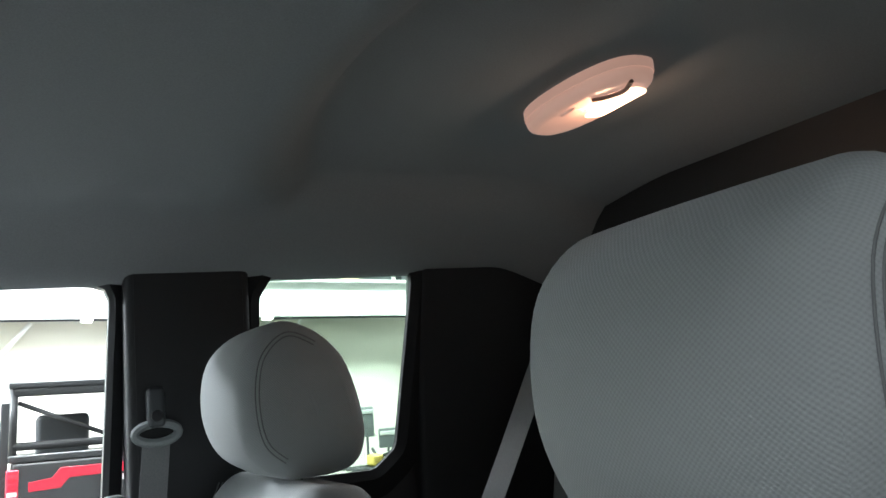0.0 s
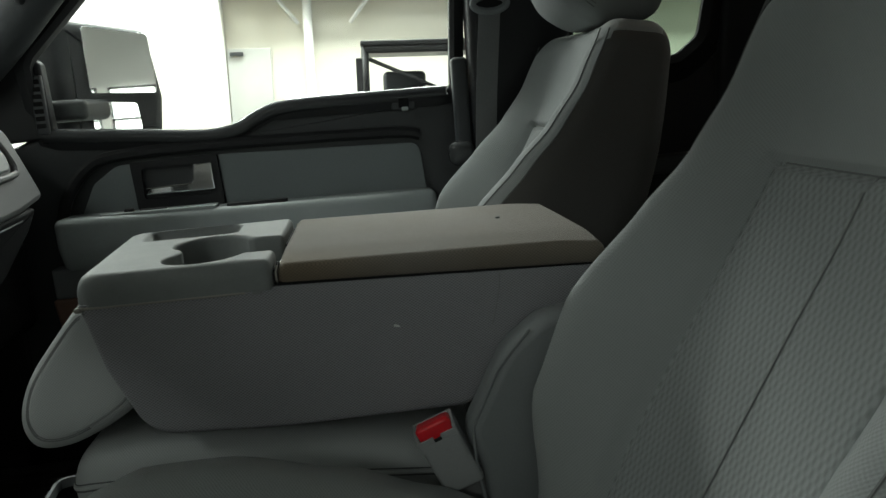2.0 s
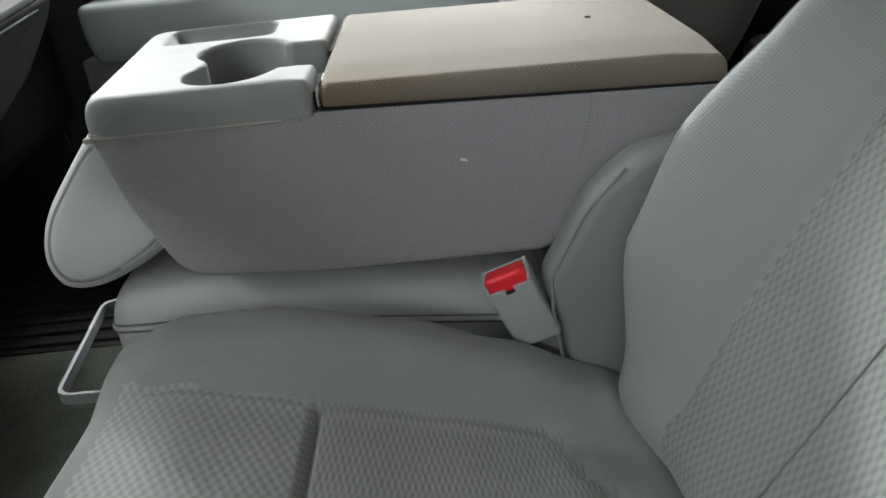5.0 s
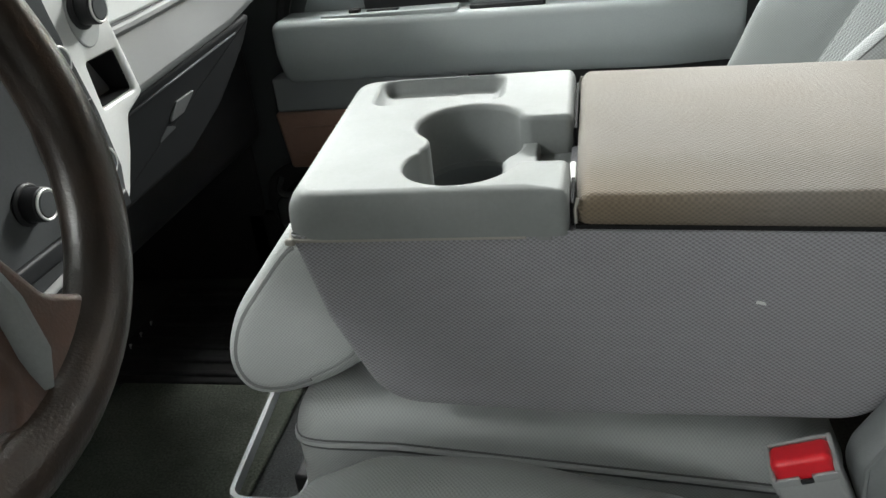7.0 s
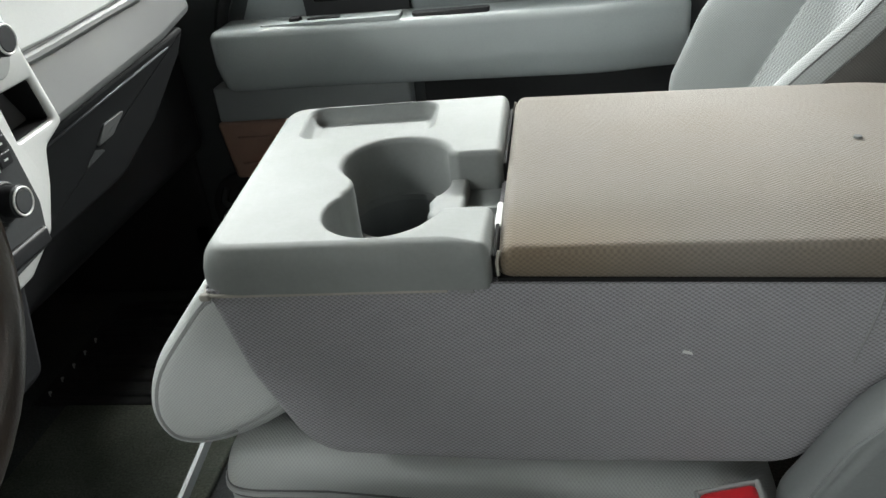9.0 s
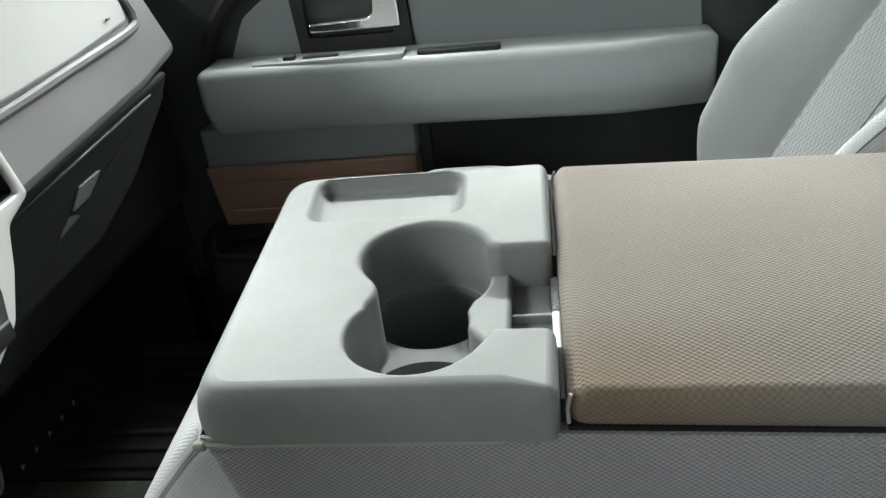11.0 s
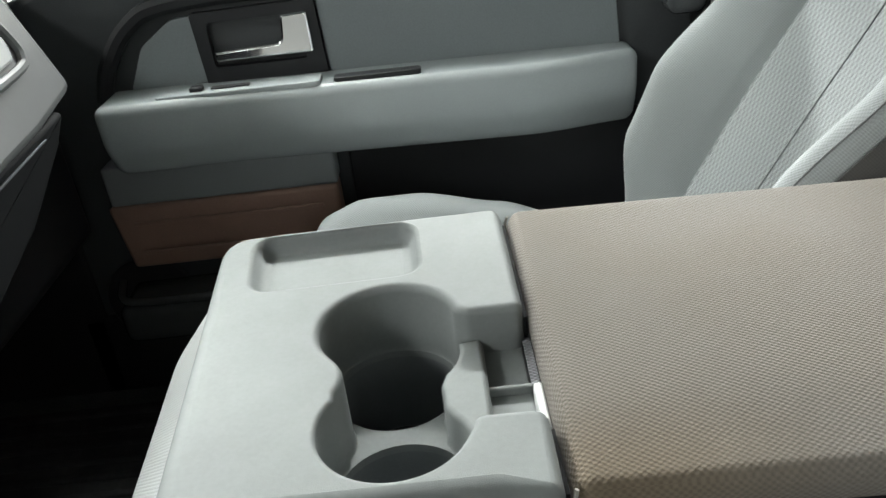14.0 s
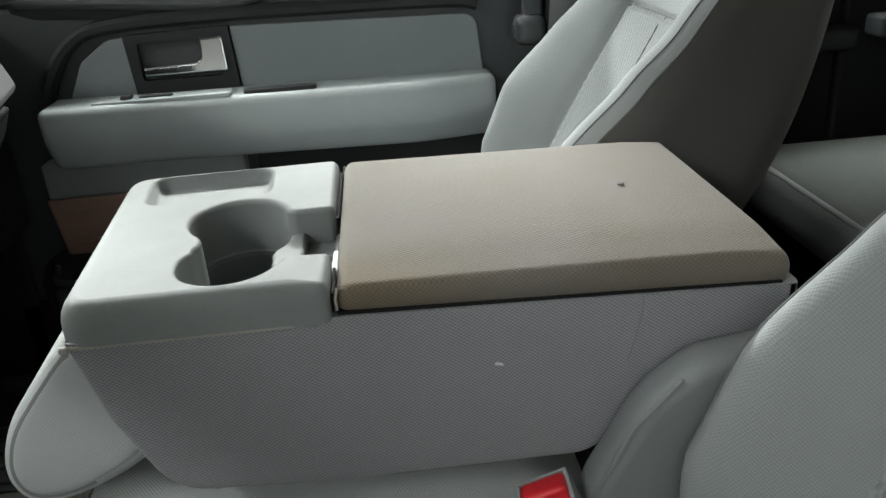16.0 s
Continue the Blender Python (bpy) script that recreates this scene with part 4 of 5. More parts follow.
cb = part("body", console_body(), SIDE, console, "purplish grey woven cloth sides", uv=True)
part("tray_piping", tube([(-0.2175, -0.155, 0.5870), (-0.214, -0.1680, 0.5868), (-0.205, -0.1702, 0.5868), (-0.10, -0.1702, 0.5868), (-0.03, -0.1702, 0.5868)], 0.0018, 6), PIPING, cb)
part("corner_knot", block(-0.2185, -0.2095, -0.1722, -0.1660, 0.5825, 0.5885, 0.0025), PIPING, cb, "frayed corner of the piping")
part("tab", block(-0.022, -0.011, -0.1706, -0.1675, 0.5835, 0.5880, 0.001), SEAMCL, cb)
# Added black strips stand in for the shade in the lid's gaps.
part("gap_strip", block(0.0024, 0.0052, 0.006, 0.150, 0.575, 0.608, 0.0005), RUBBER, cb, "black strip that darkens the gap")
part("gap_strip", block(0.0024, 0.0052, -0.160, -0.110, 0.575, 0.608, 0.0005), RUBBER, cb, "black strip that darkens the gap")
part("lid_gap_strip", block(0.006, 0.385, -0.1660, 0.150, 0.5895, 0.5935, 0.0, shape=lambda q: q - Vector((0, 0, 0.0365 * q.x))), RUBBER, cb, "black strip that darkens the gap under the lid")
part("side_seam", tube([(0.2625, -0.1688, 0.580), (0.261, -0.1688, 0.562), (0.256, -0.1688, 0.540), (0.250, -0.1688, 0.518)], 0.0010, 6), SEAMCL, cb)
part("mark", slab(fillet([(0.1335, 0.5285), (0.135, 0.531), (0.140, 0.5295), (0.142, 0.5265), (0.138, 0.5275)], 0.001), "xz", -0.1697, -0.1685, 0), DASHLT, cb, "small pale scuff")


def lid():
    def sh(q):
        x, y, z = q
        xx = 0.2005 + x * 0.9898
        k = (z + 0.0145) / 0.029
        k = 0.05 * k / 0.43 if k < 0.43 else 0.05 + 0.95 * (k - 0.43) / 0.57
        low = 0.5925 - 0.0365 * xx
        top = 0.6205 - 0.018 * xx + 0.0025 * hump(y / 0.18) * hump(x / 0.24) - 0.006 * ramp01((-0.09 - y) / 0.075) - 0.004 * ramp01((xx - 0.33) / 0.07)
        tuck = 0.0035 * ramp01((-0.12 - y) / 0.045) * (1 - k) ** 2
        return Vector((xx, y - 0.004 + tuck, low + (top - low) * k))
    return softbox(0.1965, 0.163, 0.0145, 0.0125, (26, 24, 2), 6, shape=sh)


bpy.context.view_layer.update()
ld = part("lid", lid(), LIDCLOTH, console, "taupe cloth armrest lid, stained at the front edge", uv=True)
part("lid_hole", disc((0.293, 0.000, 0.6172), (-0.02, 0, 1), 0.0033, 0.0020, 12, 0.0003), STITCH, ld, "small worn hole")
for ly in (-0.1655, 0.1570):
    part("corner_seam", tube([(0.0065, ly + 0.0010, 0.5945), (0.0060, ly + 0.0008, 0.605), (0.0080, ly + 0.003 * (1 if ly < 0 else -1), 0.6135)], 0.0013, 6), PIPING, ld)
part("latch", block(0.0, 0.0055, -0.100, -0.056, 0.572, 0.600, 0.0018), DASHLT, ld, "white latch edge")


# the tray: a moulded top with a slot, two cups run together and a channel to the lid
def arc(cx, cy, r, a0, a1, k):
    return [(cx + r * math.cos(radians(a0 + (a1 - a0) * i / k)), cy + r * math.sin(radians(a0 + (a1 - a0) * i / k))) for i in range(k + 1)]


BIG, SMALL = (-0.0920, -0.004, 0.0475), (-0.0865, -0.1065, 0.0450)
WAIST_L = [(-0.1235, -0.0725), (-0.1205, -0.066), (-0.1195, -0.058), (-0.1205, -0.050), (-0.1240, -0.0425)]
WAIST_R = [(-0.0590, -0.0460), (-0.0575, -0.053), (-0.0570, -0.060), (-0.0575, -0.067)]
CUPS = arc(*BIG, -40, 216, 28) + list(reversed(WAIST_L)) + arc(*SMALL, 144, 402, 28) + list(reversed(WAIST_R))
TRAY_TOP = 0.6225


def tray():
    """One skin: top face with rounded rims, outer skirt, sunk slot, and the notch of cups and channel."""
    pts, rad, drop = [], [], []

    def add(some, r, z):
        for p in some:
            pts.append(p)
            rad.append(r)
            drop.append(z)

    def corner(p, a, b, r, k=6):
        return fillet([a, p, b], [0, r, 0], k)[1:-1]

    add([(-0.030, -0.1715)], 0.0165, 0)
    add(corner((0.002, -0.1715), (-0.015, -0.1715), (0.002, -0.12), 0.010), 0.0075, 0)
    add(corner((0.002, -0.106), (0.002, -0.15), (-0.04, -0.106), 0.010), 0.006, 1)
    add(corner((-0.0412, -0.106), (0.002, -0.106), (-0.0412, -0.135), 0.009, 5), 0.005, 1)
    add(arc(*SMALL, -28, -216, 28), 0.003, 1)
    add(WAIST_L, 0.004, 1)
    add(arc(*BIG, 216, 12, 28), 0.006, 1)
    add(corner((-0.038, 0.0), (-0.05, 0.014), (0.002, 0.0), 0.008, 4), 0.005, 1)
    add(corner((0.002, 0.0), (-0.03, 0.0), (0.002, 0.10), 0.008), 0.006, 1)
    add(corner((0.002, 0.158), (0.002, 0.05), (-0.1, 0.158), 0.012), 0.007, 0)
    add(corner((-0.240, 0.158), (-0.1, 0.158), (-0.230, 0.0), 0.034), 0.012, 0)
    add(corner((-0.2185, -0.1715), (-0.230, 0.0), (-0.1, -0.1715), 0.034), 0.0165, 0)
    k = len(pts)

    def off(ds):
        out = []
        for i in range(k):
            a, p, b = Vector(pts[i - 1]), Vector(pts[i]), Vector(pts[(i + 1) % k])
            t = b - a
            t = t.normalized() if t.length > 1e-9 else Vector((1, 0))
            out.append(p + Vector((-t.y, t.x)) * ds[i])
        return out

    bm = bmesh.new()
    loops = []
    for i in range(7):
        a = math.pi / 2 * i / 6
        pl = off([r * (1 - math.sin(a)) for r in rad])
        loops.append([Vector((p.x, p.y, TRAY_TOP - r * (1.0 if z else 1.55) * (1 - math.cos(a)))) for p, r, z in zip(pl, rad, drop)])
    low = []
    for p, z in zip(pts, drop):
        skirt = 0.5875
        low.append(Vector((p[0], p[1], 0.572 if z else skirt)))
    loops.append(low)
    vs = rings(bm, loops, False, False)
    slot = fillet([(-0.198, 0.058), (-0.208, 0.145), (-0.073, 0.146), (-0.069, 0.061)], [0.019, 0.021, 0.021, 0.019], 8)
    sl = []
    for d, z in ((-0.004, TRAY_TOP), (-0.0012, TRAY_TOP - 0.0012), (0.0, TRAY_TOP - 0.004), (0.0040, 0.6125), (0.007, 0.6095), (0.012, 0.6087)):
        sl.append([Vector((p[0], p[1], z)) for p in inset(slot, d)])
    sv = rings(bm, sl, False, True)
    ring_edges = [bm.edges.get((r[i], r[(i + 1) % len(r)])) for r in (vs[0], sv[0]) for i in range(len(r))]
    bmesh.ops.triangle_fill(bm, use_beauty=True, use_dissolve=False, edges=ring_edges, normal=(0, 0, 1))
    ob = part("tray", bm, TRAYPL, console, "light grey moulded cup holder tray", crease=50)
    for f in ob.data.polygons:
        if abs(f.normal.z) > 0.9999 and abs(f.center.z - TRAY_TOP) < 1e-4:
            f.use_smooth = False
    return ob


tray()


def cup_shelf():
    """Walls from the tray down to a shelf at mid depth, where the two cups part."""
    bm = bmesh.new()
    loops = [[Vector((p[0], p[1], z)) for p in inset(CUPS, g)] for z, g in ((0.5728, 0.0003), (0.5685, 0.0005), (0.5670, 0.0010), (0.5660, 0.0018))]
    vs = rings(bm, loops, False, False)
    holes = []
    for cx, cy, r in (BIG, SMALL):
        holes.append(rings(bm, [[Vector((x, y, z)) for x, y in arc(cx, cy, r - d, 0, 360 - 360 / 36, 35)] for d, z in ((0.0022, 0.5660), (0.0023, 0.5655), (0.0025, 0.5635), (0.0028, 0.5605))], False, False)[0])
    edges = [bm.edges.get((r[i], r[(i + 1) % len(r)])) for r in (vs[-1], *holes) for i in range(len(r))]
    bmesh.ops.triangle_fill(bm, use_beauty=True, use_dissolve=False, edges=edges, normal=(0, 0, 1))
    return bm


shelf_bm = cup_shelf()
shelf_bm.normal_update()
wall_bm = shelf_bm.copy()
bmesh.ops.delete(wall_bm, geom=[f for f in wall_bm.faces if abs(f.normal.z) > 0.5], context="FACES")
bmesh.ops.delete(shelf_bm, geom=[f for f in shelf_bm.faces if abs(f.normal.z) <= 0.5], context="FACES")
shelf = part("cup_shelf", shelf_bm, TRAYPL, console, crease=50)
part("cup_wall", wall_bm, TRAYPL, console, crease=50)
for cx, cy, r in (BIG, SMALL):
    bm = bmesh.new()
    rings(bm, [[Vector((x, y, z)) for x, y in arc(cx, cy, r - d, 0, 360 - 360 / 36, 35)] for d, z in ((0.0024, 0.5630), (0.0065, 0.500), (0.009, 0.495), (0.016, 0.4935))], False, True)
    part("cup_liner", bm, CUPPL, shelf, "cup liner, shade of the depth put into its grey", crease=50)
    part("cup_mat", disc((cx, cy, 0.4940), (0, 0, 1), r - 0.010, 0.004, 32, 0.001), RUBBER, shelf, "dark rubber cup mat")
NUB = arc(*BIG, 4, -40, 8) + list(WAIST_R) + arc(*SMALL, 42, 4, 8) + [(-0.031, -0.1045), (-0.028, -0.098), (-0.028, -0.004), (-0.031, 0.0015)]
part("channel_nub", slab(NUB, "xy", 0.562, 0.598, 0.0, 4, 0.004), TRAYPL, console, crease=50)
part("channel_rib", block(-0.0285, 0.001, -0.050, -0.046, 0.570, 0.592, 0.0015), TRAYPL, console)
part("channel_floor", block(-0.030, 0.001, -0.108, 0.004, 0.566, 0.586, 0.003), TRAYPL, console)

pillow = thing("middle_head_restraint", "grey cloth head restraint hanging below the console tray, brightened for front light", "head restraint", (-0.24, 0, 0.44))
PILLOUT = smooth_line([(-0.205, 0.590), (-0.222, 0.586), (-0.262, 0.541), (-0.291, 0.503), (-0.306, 0.466), (-0.306, 0.437), (-0.290, 0.418), (-0.250, 0.420), (-0.192, 0.447), (-0.16, 0.48), (-0.165, 0.55), (-0.185, 0.585)], 5, True)


def pillow_mesh():
    bm = bmesh.new()
    pts = [(p.x, p.y) for p in PILLOUT] if len(PILLOUT[0]) == 2 else PILLOUT
    loops = []
    c = sum((Vector(p) for p in pts), Vector((0, 0))) / len(pts)
    half = ((0.1590, 0.35), (0.1585, 0.62), (0.1578, 0.74), (0.1566, 0.790), (0.1550, 0.800), (0.1550, 0.812), (0.1535, 0.860), (0.1500, 0.920), (0.1450, 0.970), (0.1380, 1.0))
    for y, f in [(-a, b) for a, b in half] + list(reversed(half)):
        loops.append([Vector((q.x, y, q.y)) for q in (c + (Vector(p) - c) * f for p in pts)])
    rings(bm, loops)
    for v in bm.verts:
        v.co.x -= 0.06 * (v.co.y + 0.15)
    return bm


pl = part("pillow", pillow_mesh(), LITCL, pillow, uv=True, crease=60)
pts = [(p.x, p.y) for p in PILLOUT]
pc = sum((Vector(p) for p in pts), Vector((0, 0))) / len(pts)
for sy, sf, sr in ((-0.1558, 0.797, 0.0013), (-0.1545, 0.832, 0.0010)):
    part("stitching", tube([Vector((q.x, sy, q.y)) for q in (pc + (Vector(p) - pc) * sf for p in pts[3:38])], sr, 5), SEAMCL, pl)

# buckle and recliner cover between console and driver seat
buckle = thing("seat_belt_buckle", "grey seat belt buckle with a red button", "buckle", (0.18, -0.2, 0.33))
tilt = pose(0.184, -0.200, 0.376, 8, -22, -6)


def posed(bm, m):
    bmesh.ops.transform(bm, matrix=m, verts=bm.verts)
    return bm


hs = part("housing", posed(softbox(0.0245, 0.0145, 0.038, 0.005, (2, 2, 2), 3, shape=lambda q: q + Vector((0, 0, -0.005))), tilt), BUCKLEPL, buckle)
part("button", posed(softbox(0.0215, 0.0120, 0.013, 0.006, (4, 4, 3), 5, shape=lambda q: q + Vector((0, 0.0002, 0.0372 - 0.0025 * (q.y / 0.012)))), tilt), RED, buckle, "red release button")
# the collar stands higher behind the button and is cut away before it
for sx in (-1, 1):
    part("collar_side", posed(softbox(0.0022, 0.0145, 0.0095, 0.002, (1, 4, 2), 3, shape=lambda q, e=sx: q + Vector((0.0228 * e, 0, 0.0345 + 0.004 * q.y / 0.0145))), tilt), BUCKLEPL, hs)
    part("collar_front", posed(softbox(0.0100, 0.0016, 0.0040, 0.0012, (2, 1, 2), 3, shape=lambda q, e=sx: q + Vector((0.0142 * e, -0.0130, 0.0330))), tilt), BUCKLEPL, hs)
part("collar_back", posed(softbox(0.0245, 0.0016, 0.0110, 0.0014, (2, 1, 2), 3, shape=lambda q: q + Vector((0, 0.0133, 0.0360))), tilt), BUCKLEPL, hs)
part("notch", posed(softbox(0.0046, 0.0010, 0.0020, 0.0006, (1, 1, 1), 2, shape=lambda q: q + Vector((0, -0.0142, 0.0322))), tilt), BLACKPL, hs)
part("strap", posed(softbox(0.022, 0.004, 0.06, 0.003, (1, 1, 3), 2, shape=lambda q: q + Vector((0.004, 0, -0.09))), tilt), BELTGREY, buckle)
cover = thing("recliner_cover", "grey vinyl side cover beside the driver backrest", "seat trim", (0.26, -0.19, 0.3))
COV = fillet([(0.235, 0.20), (0.222, 0.35), (0.203, 0.405), (0.255, 0.50), (0.30, 0.535), (0.42, 0.55), (0.42, 0.20)], [0.02, 0.06, 0.04, 0.08, 0.05, 0.03, 0.02], 6)
part("cover", slab(COV, "xz", -0.212, -0.168, 0.016, 5), COVERPL, cover)

part("bracket", block(0.205, 0.262, -0.226, -0.205, 0.262, 0.285, 0.006), BUCKLEPL, cover, "pale plastic hinge bracket")
part("cover_lip", tube([(0.224, -0.2095, 0.30), (0.214, -0.2095, 0.37), (0.213, -0.2095, 0.41), (0.245, -0.2095, 0.475), (0.285, -0.2095, 0.52)], 0.0022, 6), COVERPL, cover)

# ---- steering wheel ----
wheel = thing("steering_wheel", "worn black leather steering wheel", "steering wheel", (-0.36, -0.42, 0.66))
WM = pose(-0.34, -0.42, 0.76, 0, 69, 0)
rim = [WM @ Vector((0.188 * math.cos(t), 0.188 * math.sin(t), 0)) for t in [2 * math.pi * k / 72 for k in range(72)]]
part("rim", tube(rim, 0.0205, 14, closed=True), LEATHER, wheel)
part("hub", posed(softbox(0.075, 0.085, 0.03, 0.025, (4, 4, 2), 4), WM @ pose(0, 0, -0.02)), DARKPL, wheel)
for ang in (113, -113):
    t = radians(ang)
    d = Vector((math.cos(t), math.sin(t), 0))
    part("spoke", tube([WM @ (d * 0.05 + Vector((0, 0, -0.02))), WM @ (d * 0.12 + Vector((0, 0, -0.012))), WM @ (d * 0.165), WM @ (d * 0.187)], 0.030, 14, taper=[1.1, 0.9, 1.15, 1.7], flat=0.5), LEATHER, wheel)
for ang in (1, -1):
    web = [(r * math.cos(radians(a)), ang * r * math.sin(radians(a))) for r, a in ((0.055, 48), (0.110, 36), (0.146, 31), (0.170, 35), (0.188, 36), (0.190, 28), (0.191, 18), (0.190, 8), (0.186, 1), (0.170, 1), (0.150, 8), (0.105, 6), (0.055, -5))]
    part("spoke", posed(slab(fillet(web[::ang], 0.012), "xy", -0.014, 0.009, 0.006), WM), TANWORN, wheel, "spoke leather worn to brown")
    trim = [WM @ Vector((r * math.cos(radians(a * ang)), r * math.sin(radians(a * ang)), h)) for r, a, h in ((0.085, 34, 0.008), (0.125, 21, 0.012), (0.150, 15, 0.012), (0.168, 12, 0.006))]
    part("spoke_trim", tube(trim, 0.010, 10, taper=[0.8, 1.0, 1.0, 0.6], flat=0.6), COVERPL, wheel, "grey plastic spoke trim")
part("column", tube([WM @ Vector((0, 0, -0.04)), WM @ Vector((0, 0, -0.30))], 0.06, 16), BLACKPL, wheel)
part("stalk", tube([WM @ Vector((0.0, 0.05, -0.08)), WM @ Vector((0.02, 0.16, -0.07))], 0.009, 8), BLACKPL, wheel)

# ---- dashboard ----
dash = thing("dashboard", "two-tone grey dashboard with glove box", "dashboard", (-0.9, 0, 0.6))
part("upper_pad", block(-1.20, -0.70, -0.74, 0.80, 0.74, 0.90, 0.05, (6, 12, 4), 5, shape=lambda q: q + Vector((0, 0, -0.10 * ramp01((q.x + 0.95) / 0.25)))), DASHMID, dash)


def sheared(bm, rate, z0=0.62):
    """Leans a dash part forwards with height."""
    for v in bm.verts:
        v.co.x += rate * (v.co.z - z0)
    return bm


BAND = fillet([(0.08, 0.610), (0.171, 0.615), (0.48, 0.634), (0.612, 0.652), (0.604, 0.72), (0.592, 0.80), (0.08, 0.80)], [0.004, 0.1, 0.2, 0.022, 0.1, 0.03, 0.004], 6)
UPPER = fillet([(0.08, 0.698), (0.243, 0.7015), (0.367, 0.7065), (0.514, 0.717), (0.524, 0.74), (0.508, 0.78), (0.505, 0.84), (0.08, 0.84)], [0.004, 0.1, 0.1, 0.014, 0.02, 0.05, 0.02, 0.004], 5)
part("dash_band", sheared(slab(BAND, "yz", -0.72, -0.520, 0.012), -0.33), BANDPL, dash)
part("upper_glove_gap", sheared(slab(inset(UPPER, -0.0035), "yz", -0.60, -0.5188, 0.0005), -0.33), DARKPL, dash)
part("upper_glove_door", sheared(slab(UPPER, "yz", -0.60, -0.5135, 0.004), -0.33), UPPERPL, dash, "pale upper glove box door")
RIDGE = smooth_line([(-0.5405, 0.10, 0.689), (-0.541, 0.224, 0.692), (-0.542, 0.334, 0.697), (-0.544, 0.505, 0.705), (-0.548, 0.536, 0.716), (-0.555, 0.538, 0.737), (-0.570, 0.522, 0.780)], 6)
part("ridge", tube(RIDGE, 0.0065, 8), BANDPL, dash)
part("part_mark", block(-0.5475, -0.5455, 0.462, 0.472, 0.7285, 0.7315, 0.0004), BANDPL, dash, "small pressed mark")
GLOVE = fillet([(0.08, 0.47), (0.335, 0.478), (0.445, 0.522), (0.535, 0.595), (0.560, 0.640), (0.08, 0.608)], [0.01, 0.05, 0.06, 0.04, 0.01, 0.004], 5)
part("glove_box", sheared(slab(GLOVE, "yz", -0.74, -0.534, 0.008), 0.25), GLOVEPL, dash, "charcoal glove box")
part("glove_handle", sheared(slab(fillet([(0.266, 0.550), (0.308, 0.552), (0.343, 0.5755), (0.286, 0.5745)], 0.003), "yz", -0.545, -0.5305, 0.0015), 0.25), BANDPL, dash, "grey glove box pull")
# Lighter triangle that stands for a reflection below the pull.
part("glove_reflection", sheared(slab(fillet([(0.232, 0.530), (0.292, 0.538), (0.262, 0.5475)], 0.003), "yz", -0.545, -0.5325, 0.001), 0.25), PANELPL, dash)
part("glove_line", tube([(-0.5372, 0.12, 0.594), (-0.5345, 0.495, 0.620)], 0.0020, 6), DARKPL, dash)
part("lower_dash", block(-1.2, -0.66, -0.74, 0.80, 0.34, 0.76, 0.03), BLACKPL, dash)

stack = thing("centre_stack", "silver centre stack with dark knobs and storage bin", "centre stack", (-0.55, 0.0, 0.6))
FACE = fillet([(-0.20, 0.49), (0.01, 0.503), (0.062, 0.530), (0.088, 0.575), (0.103, 0.613), (0.145, 0.628), (0.118, 0.72), (0.104, 0.765), (0.10, 0.82), (-0.20, 0.82)], [0.02, 0.03, 0.03, 0.03, 0.014, 0.010, 0.03, 0.03, 0.03, 0.03], 5)
BIN = fillet([(0.060, 0.634), (0.127, 0.637), (0.113, 0.687), (0.053, 0.686)], 0.005)
part("bezel", plate(FACE, [BIN], "yz", -0.68, -0.497, 0.008, -0.56), SILVER, stack, "silver painted bezel")
part("bin_floor", slab(inset(BIN, -0.002), "yz", -0.566, -0.556, 0.0), RUBBER, stack)
part("bin_liner", frame_ring(even(inset(BIN, 0.0005), 60), even(inset(BIN, 0.002), 60), "yz", -0.556, -0.502), RUBBER, stack)
part("control_panel", slab(fillet([(-0.19, 0.80), (0.003, 0.80), (0.016, 0.741), (0.030, 0.689), (0.045, 0.636), (0.055, 0.571), (0.045, 0.525), (-0.19, 0.505)], 0.012), "yz", -0.50, -0.4935, 0.002), PANELPL, stack, "charcoal control panel")
OV = [(0.070 + 0.026 * math.cos(a), 0.735 + 0.037 * math.sin(a)) for a in [2 * math.pi * k / 32 for k in range(32)]]
part("knob_surround", slab(OV, "yz", -0.50, -0.4945, 0.002), DASHMID, stack)
for y, z, r, d in ((0.066, 0.738, 0.0165, 0.024), (-0.018, 0.704, 0.0165, 0.024), (0.005, 0.594, 0.0165, 0.024), (-0.10, 0.594, 0.0165, 0.024)):
    kb = part("knob", join(disc((-0.4965, y, z), (1, 0, 0), r * 1.25, 0.007, 32, 0.002), disc((-0.4965, y, z), (1, 0, 0), r, d, 32, 0.003)), BLACKPL, stack, "round black knob")
    part("knob_ring", tube([Vector((-0.4965 + d, y + (r - 0.0025) * math.cos(t), z + (r - 0.0025) * math.sin(t))) for t in [2 * math.pi * k / 32 for k in range(32)]], 0.0013, 6, closed=True), SILVER, kb)
    part("knob_face", disc((-0.4965 + d - 0.001, y, z), (1, 0, 0), r - 0.004, 0.0025, 32, 0.001), PANELPL, kb)
for ky in (-0.060, -0.012):
    for kz in (0.624, 0.640):
        part("button", block(-0.495, -0.489, ky, ky + 0.0225, kz, kz + 0.0145, 0.002), BLACKPL, stack)
        part("button", block(-0.495, -0.489, ky + 0.0265, ky + 0.047, kz, kz + 0.0145, 0.002), BLACKPL, stack)
    part("button_mark", block(-0.4945, -0.4905, ky + 0.0232, ky + 0.0258, 0.622, 0.655, 0.001), DASHLT, stack)
    for ly, lz in ((0.006, 0.646), (0.033, 0.646), (0.033, 0.630)):
        part("legend", block(-0.4892, -0.4886, ky + ly, ky + ly + 0.006, lz, lz + 0.002, 0.0), DASHLT, stack)
part("lower_trim", block(-0.505, -0.488, -0.16, 0.045, 0.528, 0.548, 0.004), BLACKPL, stack)
